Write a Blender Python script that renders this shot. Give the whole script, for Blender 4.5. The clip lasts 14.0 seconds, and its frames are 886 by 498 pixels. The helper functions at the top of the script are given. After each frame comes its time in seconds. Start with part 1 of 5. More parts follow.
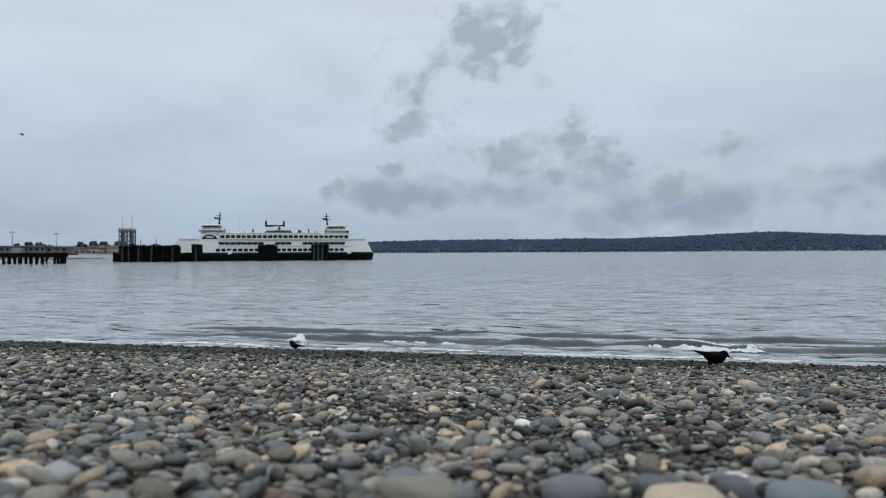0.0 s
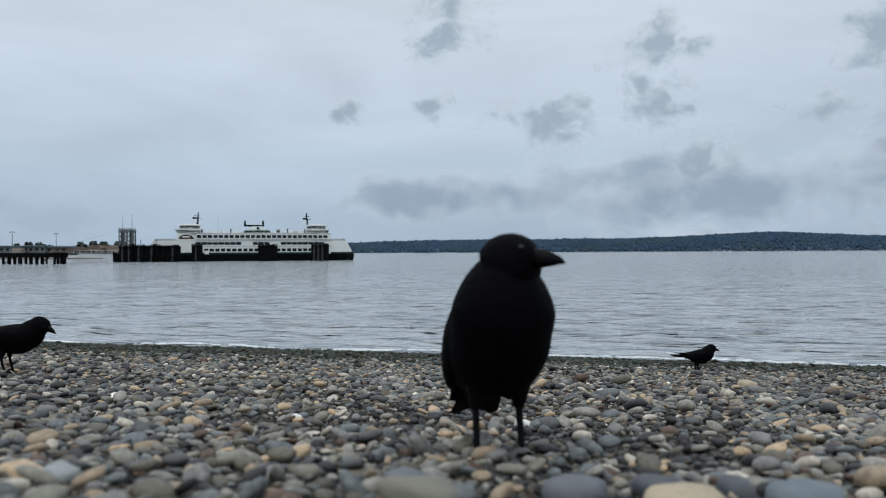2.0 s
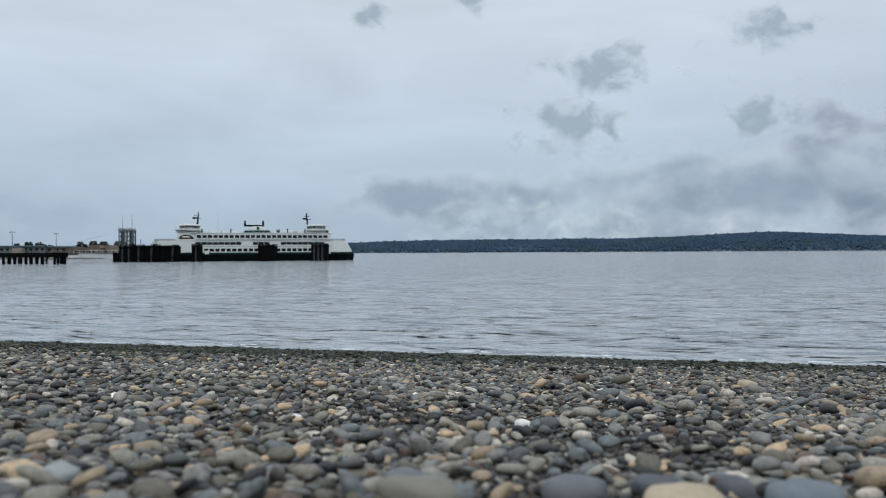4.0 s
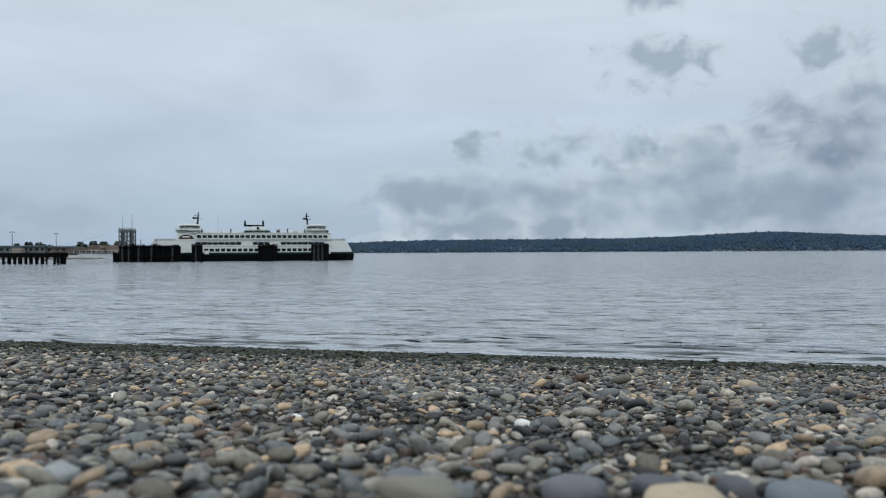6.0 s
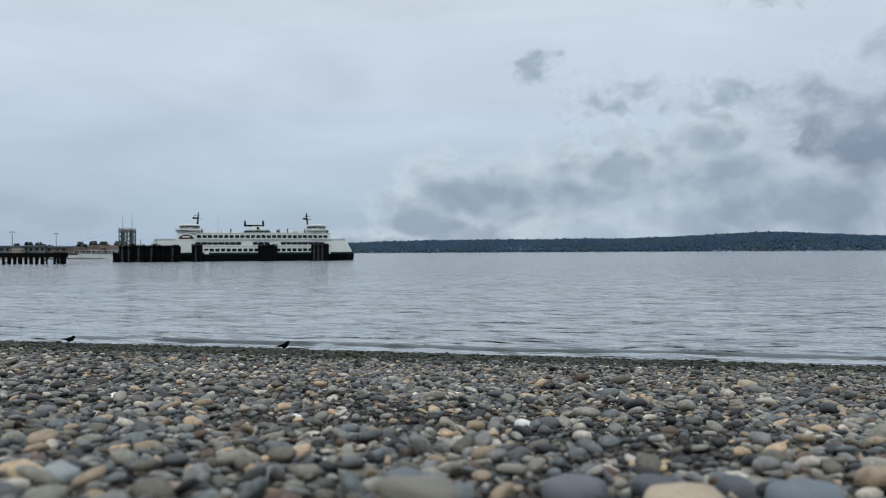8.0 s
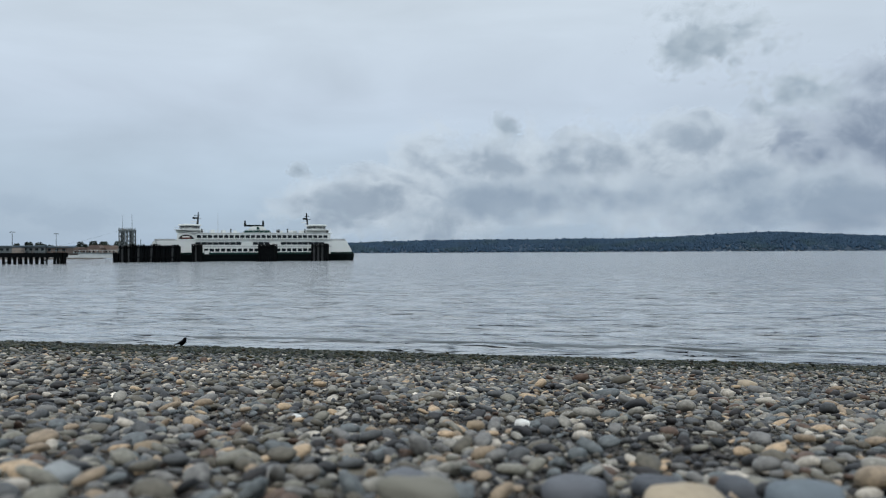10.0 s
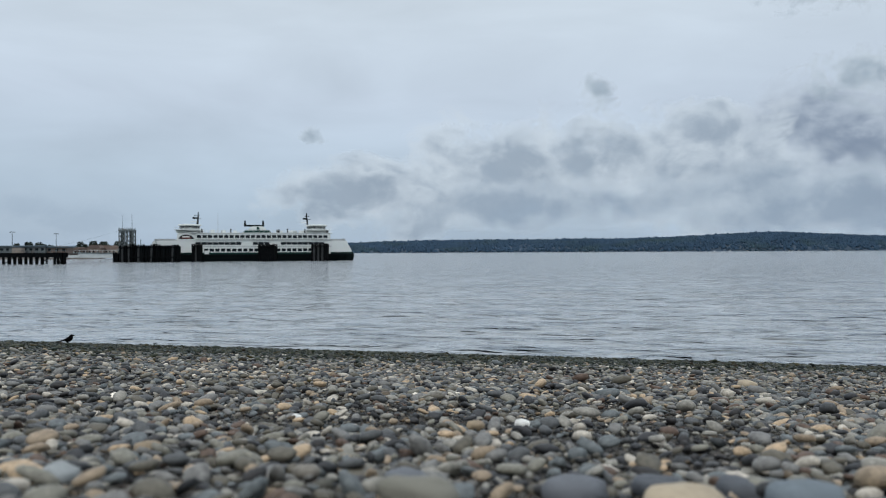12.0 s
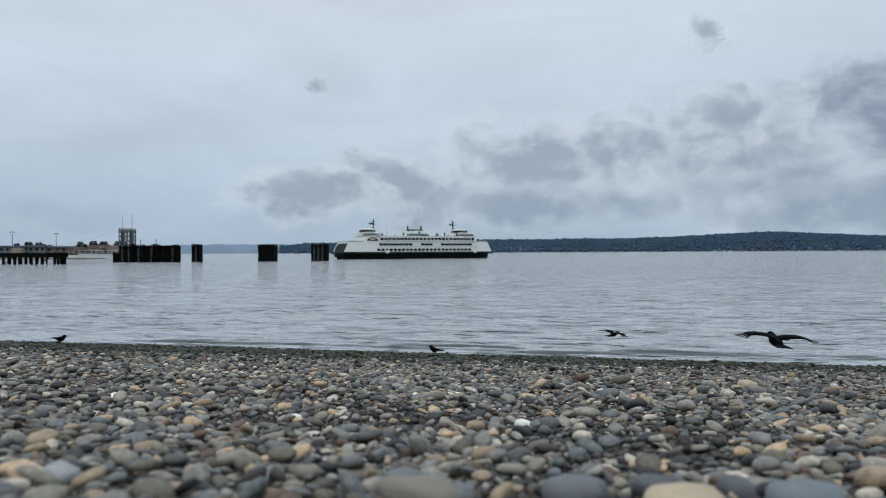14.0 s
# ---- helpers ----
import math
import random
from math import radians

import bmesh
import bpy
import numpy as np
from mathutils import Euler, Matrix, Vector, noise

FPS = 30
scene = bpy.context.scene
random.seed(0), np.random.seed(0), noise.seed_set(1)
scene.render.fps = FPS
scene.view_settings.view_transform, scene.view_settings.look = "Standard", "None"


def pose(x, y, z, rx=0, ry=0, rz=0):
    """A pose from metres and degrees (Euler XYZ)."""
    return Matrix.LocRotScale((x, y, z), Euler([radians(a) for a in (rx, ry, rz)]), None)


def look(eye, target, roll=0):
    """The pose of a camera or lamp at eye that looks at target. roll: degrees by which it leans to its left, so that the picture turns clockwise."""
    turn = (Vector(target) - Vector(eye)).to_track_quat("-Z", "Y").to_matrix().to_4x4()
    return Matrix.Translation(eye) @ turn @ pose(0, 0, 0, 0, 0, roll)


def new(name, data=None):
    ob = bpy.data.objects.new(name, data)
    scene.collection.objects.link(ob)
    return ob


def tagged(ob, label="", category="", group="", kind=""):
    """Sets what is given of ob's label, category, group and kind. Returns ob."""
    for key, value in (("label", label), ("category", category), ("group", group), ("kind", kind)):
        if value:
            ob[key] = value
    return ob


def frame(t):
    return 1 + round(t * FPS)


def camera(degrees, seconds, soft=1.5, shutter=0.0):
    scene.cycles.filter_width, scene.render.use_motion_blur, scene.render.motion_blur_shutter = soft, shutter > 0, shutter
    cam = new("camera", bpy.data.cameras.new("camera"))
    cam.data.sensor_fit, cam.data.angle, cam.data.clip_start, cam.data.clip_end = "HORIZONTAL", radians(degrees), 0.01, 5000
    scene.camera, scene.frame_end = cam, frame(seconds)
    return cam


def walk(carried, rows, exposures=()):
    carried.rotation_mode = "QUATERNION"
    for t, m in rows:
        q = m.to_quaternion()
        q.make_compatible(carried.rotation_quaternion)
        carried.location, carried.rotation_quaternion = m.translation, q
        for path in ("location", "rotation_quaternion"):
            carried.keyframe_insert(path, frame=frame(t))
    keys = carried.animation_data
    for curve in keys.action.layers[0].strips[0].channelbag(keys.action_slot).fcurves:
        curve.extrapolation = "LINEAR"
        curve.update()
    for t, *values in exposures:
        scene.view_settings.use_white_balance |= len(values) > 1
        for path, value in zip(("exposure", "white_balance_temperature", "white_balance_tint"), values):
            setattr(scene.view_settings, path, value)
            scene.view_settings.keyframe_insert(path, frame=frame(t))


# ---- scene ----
# A low camera on a pebble beach that looks out over the sound to a ferry dock and a wooded shore.
EYE_Z = 4.1
cam = camera(63, 14.0, soft=0.8)
cam.data.dof.use_dof = True
cam.data.dof.focus_distance = 5.0
cam.data.dof.aperture_fstop = 3.6
STAND = look((0, 0, EYE_Z), (0, 100, EYE_Z + 0.391), -0.28)
walk(cam, [(0.0, STAND), (14.0, STAND)])

# ---- world, sun and exposure ----
scene.view_settings.exposure = 0.0
world = bpy.data.worlds.new("overcast_sky")
scene.world = world
world.use_nodes = True
SUN_ELEVATION, SUN_TURN = 48.0, 205.0


def build_world():
    tree = world.node_tree
    n, l = tree.nodes, tree.links
    n.clear()
    out, bg = n.new("ShaderNodeOutputWorld"), n.new("ShaderNodeBackground")
    sky = n.new("ShaderNodeTexSky")
    sky.sky_type, sky.sun_disc = "NISHITA", False
    sky.sun_elevation, sky.sun_rotation = radians(SUN_ELEVATION), radians(SUN_TURN)
    dim = n.new("ShaderNodeVectorMath")
    dim.operation = "SCALE"
    dim.inputs["Scale"].default_value = 0.10
    l.new(sky.outputs["Color"], dim.inputs[0])
    tc, sep = n.new("ShaderNodeTexCoord"), n.new("ShaderNodeSeparateXYZ")
    l.new(tc.outputs["Generated"], sep.inputs[0])
    ramp = n.new("ShaderNodeValToRGB")
    e = ramp.color_ramp.elements
    e[0].position, e[0].color = 0.0, (0.365, 0.465, 0.59, 1)
    e[1].position, e[1].color = 1.0, (1.20, 1.27, 1.36, 1)
    for p, c in ((0.05, (0.385, 0.49, 0.61)), (0.11, (0.455, 0.555, 0.665)), (0.20, (0.52, 0.605, 0.71)),
                 (0.34, (0.60, 0.685, 0.765)), (0.6, (0.88, 0.96, 1.04))):
        k = e.new(p)
        k.color = (*c, 1)
    l.new(sep.outputs["Z"], ramp.inputs[0])
    # broad streaks of the cloud sheet
    mp = n.new("ShaderNodeMapping")
    mp.inputs["Scale"].default_value = (1.4, 1.0, 4.6)
    l.new(tc.outputs["Generated"], mp.inputs[0])
    nz = n.new("ShaderNodeTexNoise")
    nz.inputs["Scale"].default_value, nz.inputs["Detail"].default_value = 2.2, 7
    nz.inputs["Distortion"].default_value = 0.5
    l.new(mp.outputs[0], nz.inputs["Vector"])
    mr = n.new("ShaderNodeMapRange")
    mr.inputs[1].default_value, mr.inputs[2].default_value = 0.3, 0.7
    mr.inputs[3].default_value, mr.inputs[4].default_value = 0.90, 1.09
    l.new(nz.outputs["Fac"], mr.inputs[0])
    sc = n.new("ShaderNodeVectorMath")
    sc.operation = "SCALE"
    l.new(ramp.outputs[0], sc.inputs[0])
    l.new(mr.outputs[0], sc.inputs["Scale"])
    mix = n.new("ShaderNodeMix")
    mix.data_type = "RGBA"
    mix.inputs["Factor"].default_value = 0.94
    l.new(dim.outputs[0], mix.inputs["A"])
    l.new(sc.outputs[0], mix.inputs["B"])
    l.new(mix.outputs["Result"], bg.inputs[0])
    bg.inputs[1].default_value = 1.06
    l.new(bg.outputs[0], out.inputs[0])


build_world()
sun = new("sun", bpy.data.lights.new("sun", "SUN"))
sun.data.energy, sun.data.angle, sun.data.color = 0.8, radians(25), (1.0, 0.97, 0.93)
_a, _r = radians(SUN_ELEVATION), radians(SUN_TURN)
sun.matrix_world = look((math.sin(_r) * math.cos(_a) * 50, math.cos(_r) * math.cos(_a) * 50, math.sin(_a) * 50), (0, 0, 0))


# ---- materials ----
def material(name, color, rough=0.6, metal=0.0, vary=0.15, scale=8.0, bump=0.1, bump_scale=60.0, tint=None, stain=0.0,
             stain_scale=0.6, coord="Object", spec=0.5, each=0.0):
    """A procedural surface: base colour with fine grain and broad stains, and a fine relief. each: how far pieces differ."""
    m = bpy.data.materials.new(name)
    m.use_nodes = True
    n, l = m.node_tree.nodes, m.node_tree.links
    b = n["Principled BSDF"]
    b.inputs["Roughness"].default_value, b.inputs["Metallic"].default_value = rough, metal
    b.inputs["Specular IOR Level"].default_value = spec
    tc = n.new("ShaderNodeTexCoord")
    n1, n2 = n.new("ShaderNodeTexNoise"), n.new("ShaderNodeTexNoise")
    n1.inputs["Scale"].default_value, n1.inputs["Detail"].default_value = scale, 6
    n2.inputs["Scale"].default_value, n2.inputs["Detail"].default_value = stain_scale, 4
    for k in (n1, n2):
        l.new(tc.outputs[coord], k.inputs["Vector"])
    low = tuple(c * (1 - vary * 2) for c in color)
    high = tuple(min(1, c * (1 + vary * 2)) for c in color)
    mix = n.new("ShaderNodeMix")
    mix.data_type = "RGBA"
    mix.inputs["A"].default_value, mix.inputs["B"].default_value = (*low, 1), (*high, 1)
    l.new(n1.outputs["Fac"], mix.inputs["Factor"])
    last = mix.outputs["Result"]
    if stain:
        r = n.new("ShaderNodeMapRange")
        r.inputs[1].default_value, r.inputs[2].default_value = 0.5, 0.7
        r.inputs[4].default_value = stain
        l.new(n2.outputs["Fac"], r.inputs[0])
        mx = n.new("ShaderNodeMix")
        mx.data_type = "RGBA"
        mx.inputs["B"].default_value = (*(tint or tuple(c * 0.5 for c in color)), 1)
        l.new(r.outputs[0], mx.inputs["Factor"])
        l.new(last, mx.inputs["A"])
        last = mx.outputs["Result"]
    if each:
        oi = n.new("ShaderNodeObjectInfo")
        hs = n.new("ShaderNodeHueSaturation")
        rr = n.new("ShaderNodeMapRange")
        rr.inputs[3].default_value, rr.inputs[4].default_value = 1 - each, 1 + each
        l.new(oi.outputs["Random"], rr.inputs[0])
        l.new(rr.outputs[0], hs.inputs["Value"])
        l.new(last, hs.inputs["Color"])
        last = hs.outputs[0]
    l.new(last, b.inputs["Base Color"])
    if bump:
        n3, bp = n.new("ShaderNodeTexNoise"), n.new("ShaderNodeBump")
        n3.inputs["Scale"].default_value, n3.inputs["Detail"].default_value = bump_scale, 5
        l.new(tc.outputs[coord], n3.inputs["Vector"])
        bp.inputs["Strength"].default_value = bump
        bp.inputs["Distance"].default_value = 0.6 / bump_scale
        l.new(n3.outputs["Fac"], bp.inputs["Height"])
        l.new(bp.outputs[0], b.inputs["Normal"])
    return m


def stone_material(name, stops, rough, spec=0.3):
    """Beach stones: each one takes its colour from a spread of greys, greens, tans and whites."""
    m = bpy.data.materials.new(name)
    m.use_nodes = True
    n, l = m.node_tree.nodes, m.node_tree.links
    b = n["Principled BSDF"]
    geo, oi = n.new("ShaderNodeNewGeometry"), n.new("ShaderNodeObjectInfo")
    add, fr = n.new("ShaderNodeMath"), n.new("ShaderNodeMath")
    fr.operation = "FRACT"
    l.new(geo.outputs["Random Per Island"], add.inputs[0])
    l.new(oi.outputs["Random"], add.inputs[1])
    l.new(add.outputs[0], fr.inputs[0])
    ramp = n.new("ShaderNodeValToRGB")
    ramp.color_ramp.interpolation = "CONSTANT"
    e = ramp.color_ramp.elements
    e[0].position, e[0].color = 0, (*stops[0][1], 1)
    e[1].position, e[1].color = stops[1][0], (*stops[1][1], 1)
    for p, c in stops[2:]:
        k = e.new(p)
        k.color = (*c, 1)
    l.new(fr.outputs[0], ramp.inputs[0])
    tc = n.new("ShaderNodeTexCoord")
    mix = n.new("ShaderNodeMix")
    mix.data_type, mix.blend_type = "RGBA", "MULTIPLY"
    nz = n.new("ShaderNodeTexNoise")
    nz.inputs["Scale"].default_value, nz.inputs["Detail"].default_value = 85, 8
    nz.inputs["Roughness"].default_value = 0.7
    l.new(tc.outputs["Object"], nz.inputs["Vector"])
    mr = n.new("ShaderNodeMapRange")
    mr.inputs[1].default_value, mr.inputs[2].default_value = 0.25, 0.75
    mr.inputs[3].default_value, mr.inputs[4].default_value = 0.42, 1.58
    l.new(nz.outputs["Fac"], mr.inputs[0])
    sc = n.new("ShaderNodeVectorMath")
    sc.operation = "SCALE"
    l.new(ramp.outputs[0], sc.inputs[0])
    l.new(mr.outputs[0], sc.inputs["Scale"])
    l.new(sc.outputs[0], b.inputs["Base Color"])
    n2 = n.new("ShaderNodeTexNoise")
    n2.inputs["Scale"].default_value, n2.inputs["Detail"].default_value = 160, 4
    l.new(tc.outputs["Object"], n2.inputs["Vector"])
    bp = n.new("ShaderNodeBump")
    bp.inputs["Strength"].default_value, bp.inputs["Distance"].default_value = 0.35, 0.004
    l.new(n2.outputs["Fac"], bp.inputs["Height"])
    l.new(bp.outputs[0], b.inputs["Normal"])
    b.inputs["Roughness"].default_value = rough
    b.inputs["Specular IOR Level"].default_value = spec
    return m


def gravel_material():
    """Coarse sand with gravel of one to four centimetres in it."""
    m = bpy.data.materials.new("gravel_bed")
    m.use_nodes = True
    n, l = m.node_tree.nodes, m.node_tree.links
    b = n["Principled BSDF"]
    b.inputs["Roughness"].default_value = 0.85
    tc = n.new("ShaderNodeTexCoord")
    last, height = None, None
    # colours kept low so the gaps between the stones read as shaded
    for scale, low, high in ((24.0, (0.014, 0.013, 0.012), (0.085, 0.078, 0.068)), (75.0, (0.014, 0.012, 0.010), (0.085, 0.073, 0.060))):
        vo, sep, ramp = n.new("ShaderNodeTexVoronoi"), n.new("ShaderNodeSeparateColor"), n.new("ShaderNodeValToRGB")
        vo.inputs["Scale"].default_value, vo.inputs["Randomness"].default_value = scale, 1.0
        l.new(tc.outputs["Object"], vo.inputs["Vector"])
        l.new(vo.outputs["Color"], sep.inputs[0])
        ramp.color_ramp.elements[0].color, ramp.color_ramp.elements[1].color = (*low, 1), (*high, 1)
        l.new(sep.outputs[0], ramp.inputs[0])
        bp = n.new("ShaderNodeBump")
        bp.invert = True
        bp.inputs["Strength"].default_value, bp.inputs["Distance"].default_value = 1.0, 0.5 / scale
        l.new(vo.outputs["Distance"], bp.inputs["Height"])
        if height:
            l.new(height, bp.inputs["Normal"])
        height = bp.outputs[0]
        if last is None:
            last = ramp.outputs[0]
        else:
            nz, mr, mx = n.new("ShaderNodeTexNoise"), n.new("ShaderNodeMapRange"), n.new("ShaderNodeMix")
            nz.inputs["Scale"].default_value, nz.inputs["Detail"].default_value = 1.4, 3
            l.new(tc.outputs["Object"], nz.inputs["Vector"])
            mr.inputs[1].default_value, mr.inputs[2].default_value = 0.42, 0.58
            l.new(nz.outputs["Fac"], mr.inputs[0])
            mx.data_type = "RGBA"
            l.new(mr.outputs[0], mx.inputs["Factor"])
            l.new(last, mx.inputs["A"])
            l.new(ramp.outputs[0], mx.inputs["B"])
            last = mx.outputs["Result"]
    l.new(last, b.inputs["Base Color"])
    l.new(height, b.inputs["Normal"])
    return m


def water_material():
    m = bpy.data.materials.new("sea_water")
    m.use_nodes = True
    n, l = m.node_tree.nodes, m.node_tree.links
    b = n["Principled BSDF"]
    b.inputs["Base Color"].default_value = (0.30, 0.335, 0.36, 1)
    b.inputs["Roughness"].default_value, b.inputs["IOR"].default_value = 0.12, 1.60
    tc = n.new("ShaderNodeTexCoord")
    last = None
    # broad cat's paws, wind wavelets and fine ripples: metres along and across the crests, height, and how much of the water is calm
    for along, across, height, turn, calm in ((12.0, 6.0, 1.4, 6, 0.46), (4.2, 1.7, 1.25, 13, 0.44), (1.1, 0.55, 0.18, 9, 0.40)):
        mp, nz, bp = n.new("ShaderNodeMapping"), n.new("ShaderNodeTexNoise"), n.new("ShaderNodeBump")
        mp.vector_type = "TEXTURE"
        mp.inputs["Rotation"].default_value = (0, 0, -radians(turn))
        mp.inputs["Scale"].default_value = (along, across, 1)
        nz.inputs["Scale"].default_value, nz.inputs["Detail"].default_value = 1.0, 1.5
        crest = n.new("ShaderNodeMapRange")
        crest.interpolation_type = "SMOOTHSTEP"
        crest.inputs[1].default_value, crest.inputs[2].default_value = calm, 0.75
        l.new(tc.outputs["Object"], mp.inputs[0])
        l.new(mp.outputs[0], nz.inputs["Vector"])
        l.new(nz.outputs["Fac"], crest.inputs[0])
        l.new(crest.outputs[0], bp.inputs["Height"])
        bp.inputs["Strength"].default_value, bp.inputs["Distance"].default_value = 1.0, height
        if last:
            l.new(last, bp.inputs["Normal"])
        last = bp.outputs[0]
    l.new(last, b.inputs["Normal"])
    return m


def cloud_material(name, dark, light, edge, density, full=0.42, fine=1.0):
    """A far glowing cloud: ragged soft edges shaped by its own bounds and noise; light is painted on thin parts and
    tops, dark in its depth.
    """
    m = bpy.data.materials.new(name)
    m.use_nodes = True
    n, l = m.node_tree.nodes, m.node_tree.links
    n.clear()
    out, em, tr, mx = (n.new(k) for k in ("ShaderNodeOutputMaterial", "ShaderNodeEmission", "ShaderNodeBsdfTransparent", "ShaderNodeMixShader"))
    tc, oi = n.new("ShaderNodeTexCoord"), n.new("ShaderNodeObjectInfo")

    def node(kind, op, **values):
        k = n.new(kind)
        k.operation = op
        for slot, v in values.items():
            k.inputs[int(slot[1:])].default_value = v
        return k

    def remap(source, a, b, c, d, smooth=False, clamp=True):
        k = n.new("ShaderNodeMapRange")
        k.clamp = clamp
        if smooth:
            k.interpolation_type = "SMOOTHSTEP"
        for i, v in enumerate((a, b, c, d)):
            k.inputs[i + 1].default_value = v
        l.new(source, k.inputs[0])
        return k.outputs[0]

    def add(a, b):
        k = node("ShaderNodeMath", "ADD")
        l.new(a, k.inputs[0])
        l.new(b, k.inputs[1])
        return k.outputs[0]

    def billow(scale, detail, rough, warp):
        k = n.new("ShaderNodeTexNoise")
        k.inputs["Scale"].default_value, k.inputs["Detail"].default_value = scale, detail
        k.inputs["Roughness"].default_value, k.inputs["Distortion"].default_value = rough, warp
        l.new(off.outputs[0], k.inputs["Vector"])
        return k.outputs["Fac"]

    shift = node("ShaderNodeMath", "MULTIPLY", i1=90)
    l.new(oi.outputs["Random"], shift.inputs[0])
    off = node("ShaderNodeVectorMath", "MULTIPLY_ADD", i1=(fine / 430, fine / 430, fine / 330))
    l.new(tc.outputs["Object"], off.inputs[0])
    l.new(shift.outputs[0], off.inputs[2])
    cen = node("ShaderNodeVectorMath", "MULTIPLY_ADD", i1=(2, 0, 2), i2=(-1, 0, -1))
    l.new(tc.outputs["Generated"], cen.inputs[0])
    ln = node("ShaderNodeVectorMath", "LENGTH")
    l.new(cen.outputs[0], ln.inputs[0])
    fall = remap(ln.outputs["Value"], 0.1, 1.0, full, -1.0)
    body = add(remap(billow(1.5, 8, 0.54, 0.35), 0.3, 0.7, -0.35, 1.35, clamp=False), fall)
    alpha = remap(body, 0.36, 0.36 + edge, 0.0, density, True)
    sep = n.new("ShaderNodeSeparateXYZ")
    l.new(tc.outputs["Generated"], sep.inputs[0])
    depth = add(add(body, remap(sep.outputs["Z"], 0.2, 0.8, 0.2, -0.3, clamp=False)), remap(billow(1.9, 5, 0.5, 0.2), 0.3, 0.7, -0.5, 0.5, clamp=False))
    shade = remap(depth, 0.35, 0.85 + 0.9 * full, 0.0, 1.0, True)
    tone = n.new("ShaderNodeMix")
    tone.data_type = "RGBA"
    tone.inputs["A"].default_value, tone.inputs["B"].default_value = (*light, 1), (*dark, 1)
    l.new(shade, tone.inputs["Factor"])
    l.new(tone.outputs["Result"], em.inputs[0])
    l.new(alpha, mx.inputs[0])
    l.new(tr.outputs[0], mx.inputs[1])
    l.new(em.outputs[0], mx.inputs[2])
    l.new(mx.outputs[0], out.inputs[0])
    return m


STONE_STOPS = [(0, (0.10, 0.115, 0.13)), (0.12, (0.16, 0.17, 0.175)), (0.25, (0.065, 0.075, 0.09)), (0.36, (0.21, 0.215, 0.20)),
               (0.46, (0.135, 0.13, 0.105)), (0.57, (0.25, 0.20, 0.14)), (0.63, (0.12, 0.15, 0.17)), (0.74, (0.18, 0.185, 0.16)),
               (0.83, (0.30, 0.29, 0.26)), (0.88, (0.15, 0.10, 0.075)), (0.92, (0.33, 0.25, 0.16)), (0.95, (0.05, 0.05, 0.055)),
               (0.994, (0.40, 0.39, 0.36))]


def _tone(c):
    # deepen the spread between pale and dark stones, and mute the hues a little
    g = sum(c) / 3
    k = 0.95 * (g / 0.15) ** 0.75
    return tuple(w * k * (0.82 * v + 0.18 * g) for w, v in zip((1.0, 0.94, 0.86), c))


_WARM = [(p, _tone(c)) for p, c in STONE_STOPS]
M_STONE = stone_material("beach_stone", _WARM, 0.5)
M_WET = stone_material("wet_stone", [(p, tuple(c * k for c, k in zip(col, (0.20, 0.225, 0.165)))) for p, col in STONE_STOPS[:-1]] + [(0.99, (0.12, 0.12, 0.10))], 0.4, 0.12)
# stone colours darkened to paint the shade between the larger stones
M_GAP_SHADE = stone_material("gap_shade_gravel", [(p, tuple(c * 0.4 for c in _tone(col))) for p, col in STONE_STOPS], 0.6)
M_SAND = gravel_material()
M_WATER = water_material()
M_WAVE = material("wave_face", (0.034, 0.046, 0.050), 0.35, spec=0.3, vary=0.15, scale=1.2, bump=0.25, bump_scale=2.5, stain=0.4, stain_scale=0.5)
M_FOAM = material("sea_foam", (0.52, 0.56, 0.57), 0.7, vary=0.3, scale=5, bump=0.8, bump_scale=25)
M_CROW = material("crow_feather", (0.0018, 0.0019, 0.0026), 0.7, vary=0.3, scale=30, bump=0.5, bump_scale=70, spec=0.03)
M_BILL = material("crow_bill", (0.0035, 0.0035, 0.004), 0.55, vary=0.1, scale=40, bump=0.1, spec=0.06)
M_EYE = material("crow_eye", (0.012, 0.011, 0.010), 0.2, spec=0.2, vary=0.0, scale=40, bump=0.0)
M_WHITE = material("ferry_white_paint", (0.64, 0.67, 0.65), 0.5, vary=0.03, scale=0.6, bump=0.05, bump_scale=3, tint=(0.62, 0.63, 0.58), stain=0.5, stain_scale=0.25)
M_GREEN = material("ferry_green_paint", (0.004, 0.032, 0.026), 0.45, spec=0.15, vary=0.2, scale=0.5, bump=0.1, bump_scale=2, stain=0.5, stain_scale=0.2)
M_HULL = material("hull_black_green", (0.0035, 0.007, 0.0075), 0.6, spec=0.08, vary=0.25, scale=0.4, bump=0.15, bump_scale=2, stain=0.4, stain_scale=0.15)
M_GLASS = material("dark_glass", (0.010, 0.014, 0.017), 0.12, spec=0.2, vary=0.2, scale=0.3, bump=0.0)
M_DECKGREY = material("deck_grey", (0.33, 0.35, 0.35), 0.7, vary=0.1, scale=0.7, bump=0.1, bump_scale=3)
# for painted shade in the ferry's openings, and for dark gear
M_DARK = material("shade_and_gear_dark", (0.018, 0.020, 0.022), 0.8, spec=0.15, vary=0.2, scale=0.4, bump=0.1, bump_scale=2)
M_ORANGE = material("boat_orange", (0.15, 0.045, 0.03), 0.5, vary=0.08, scale=1, bump=0.05)
M_PILE = material("creosoted_pile", (0.0045, 0.0055, 0.006), 0.85, vary=0.35, scale=1.5, bump=0.6, bump_scale=6, stain=0.5, stain_scale=0.4, each=0.3, spec=0.03)
M_PALEPILE = material("weathered_pile", (0.026, 0.029, 0.030), 0.85, vary=0.25, scale=1.5, bump=0.5, bump_scale=6, stain=0.6, stain_scale=0.5)
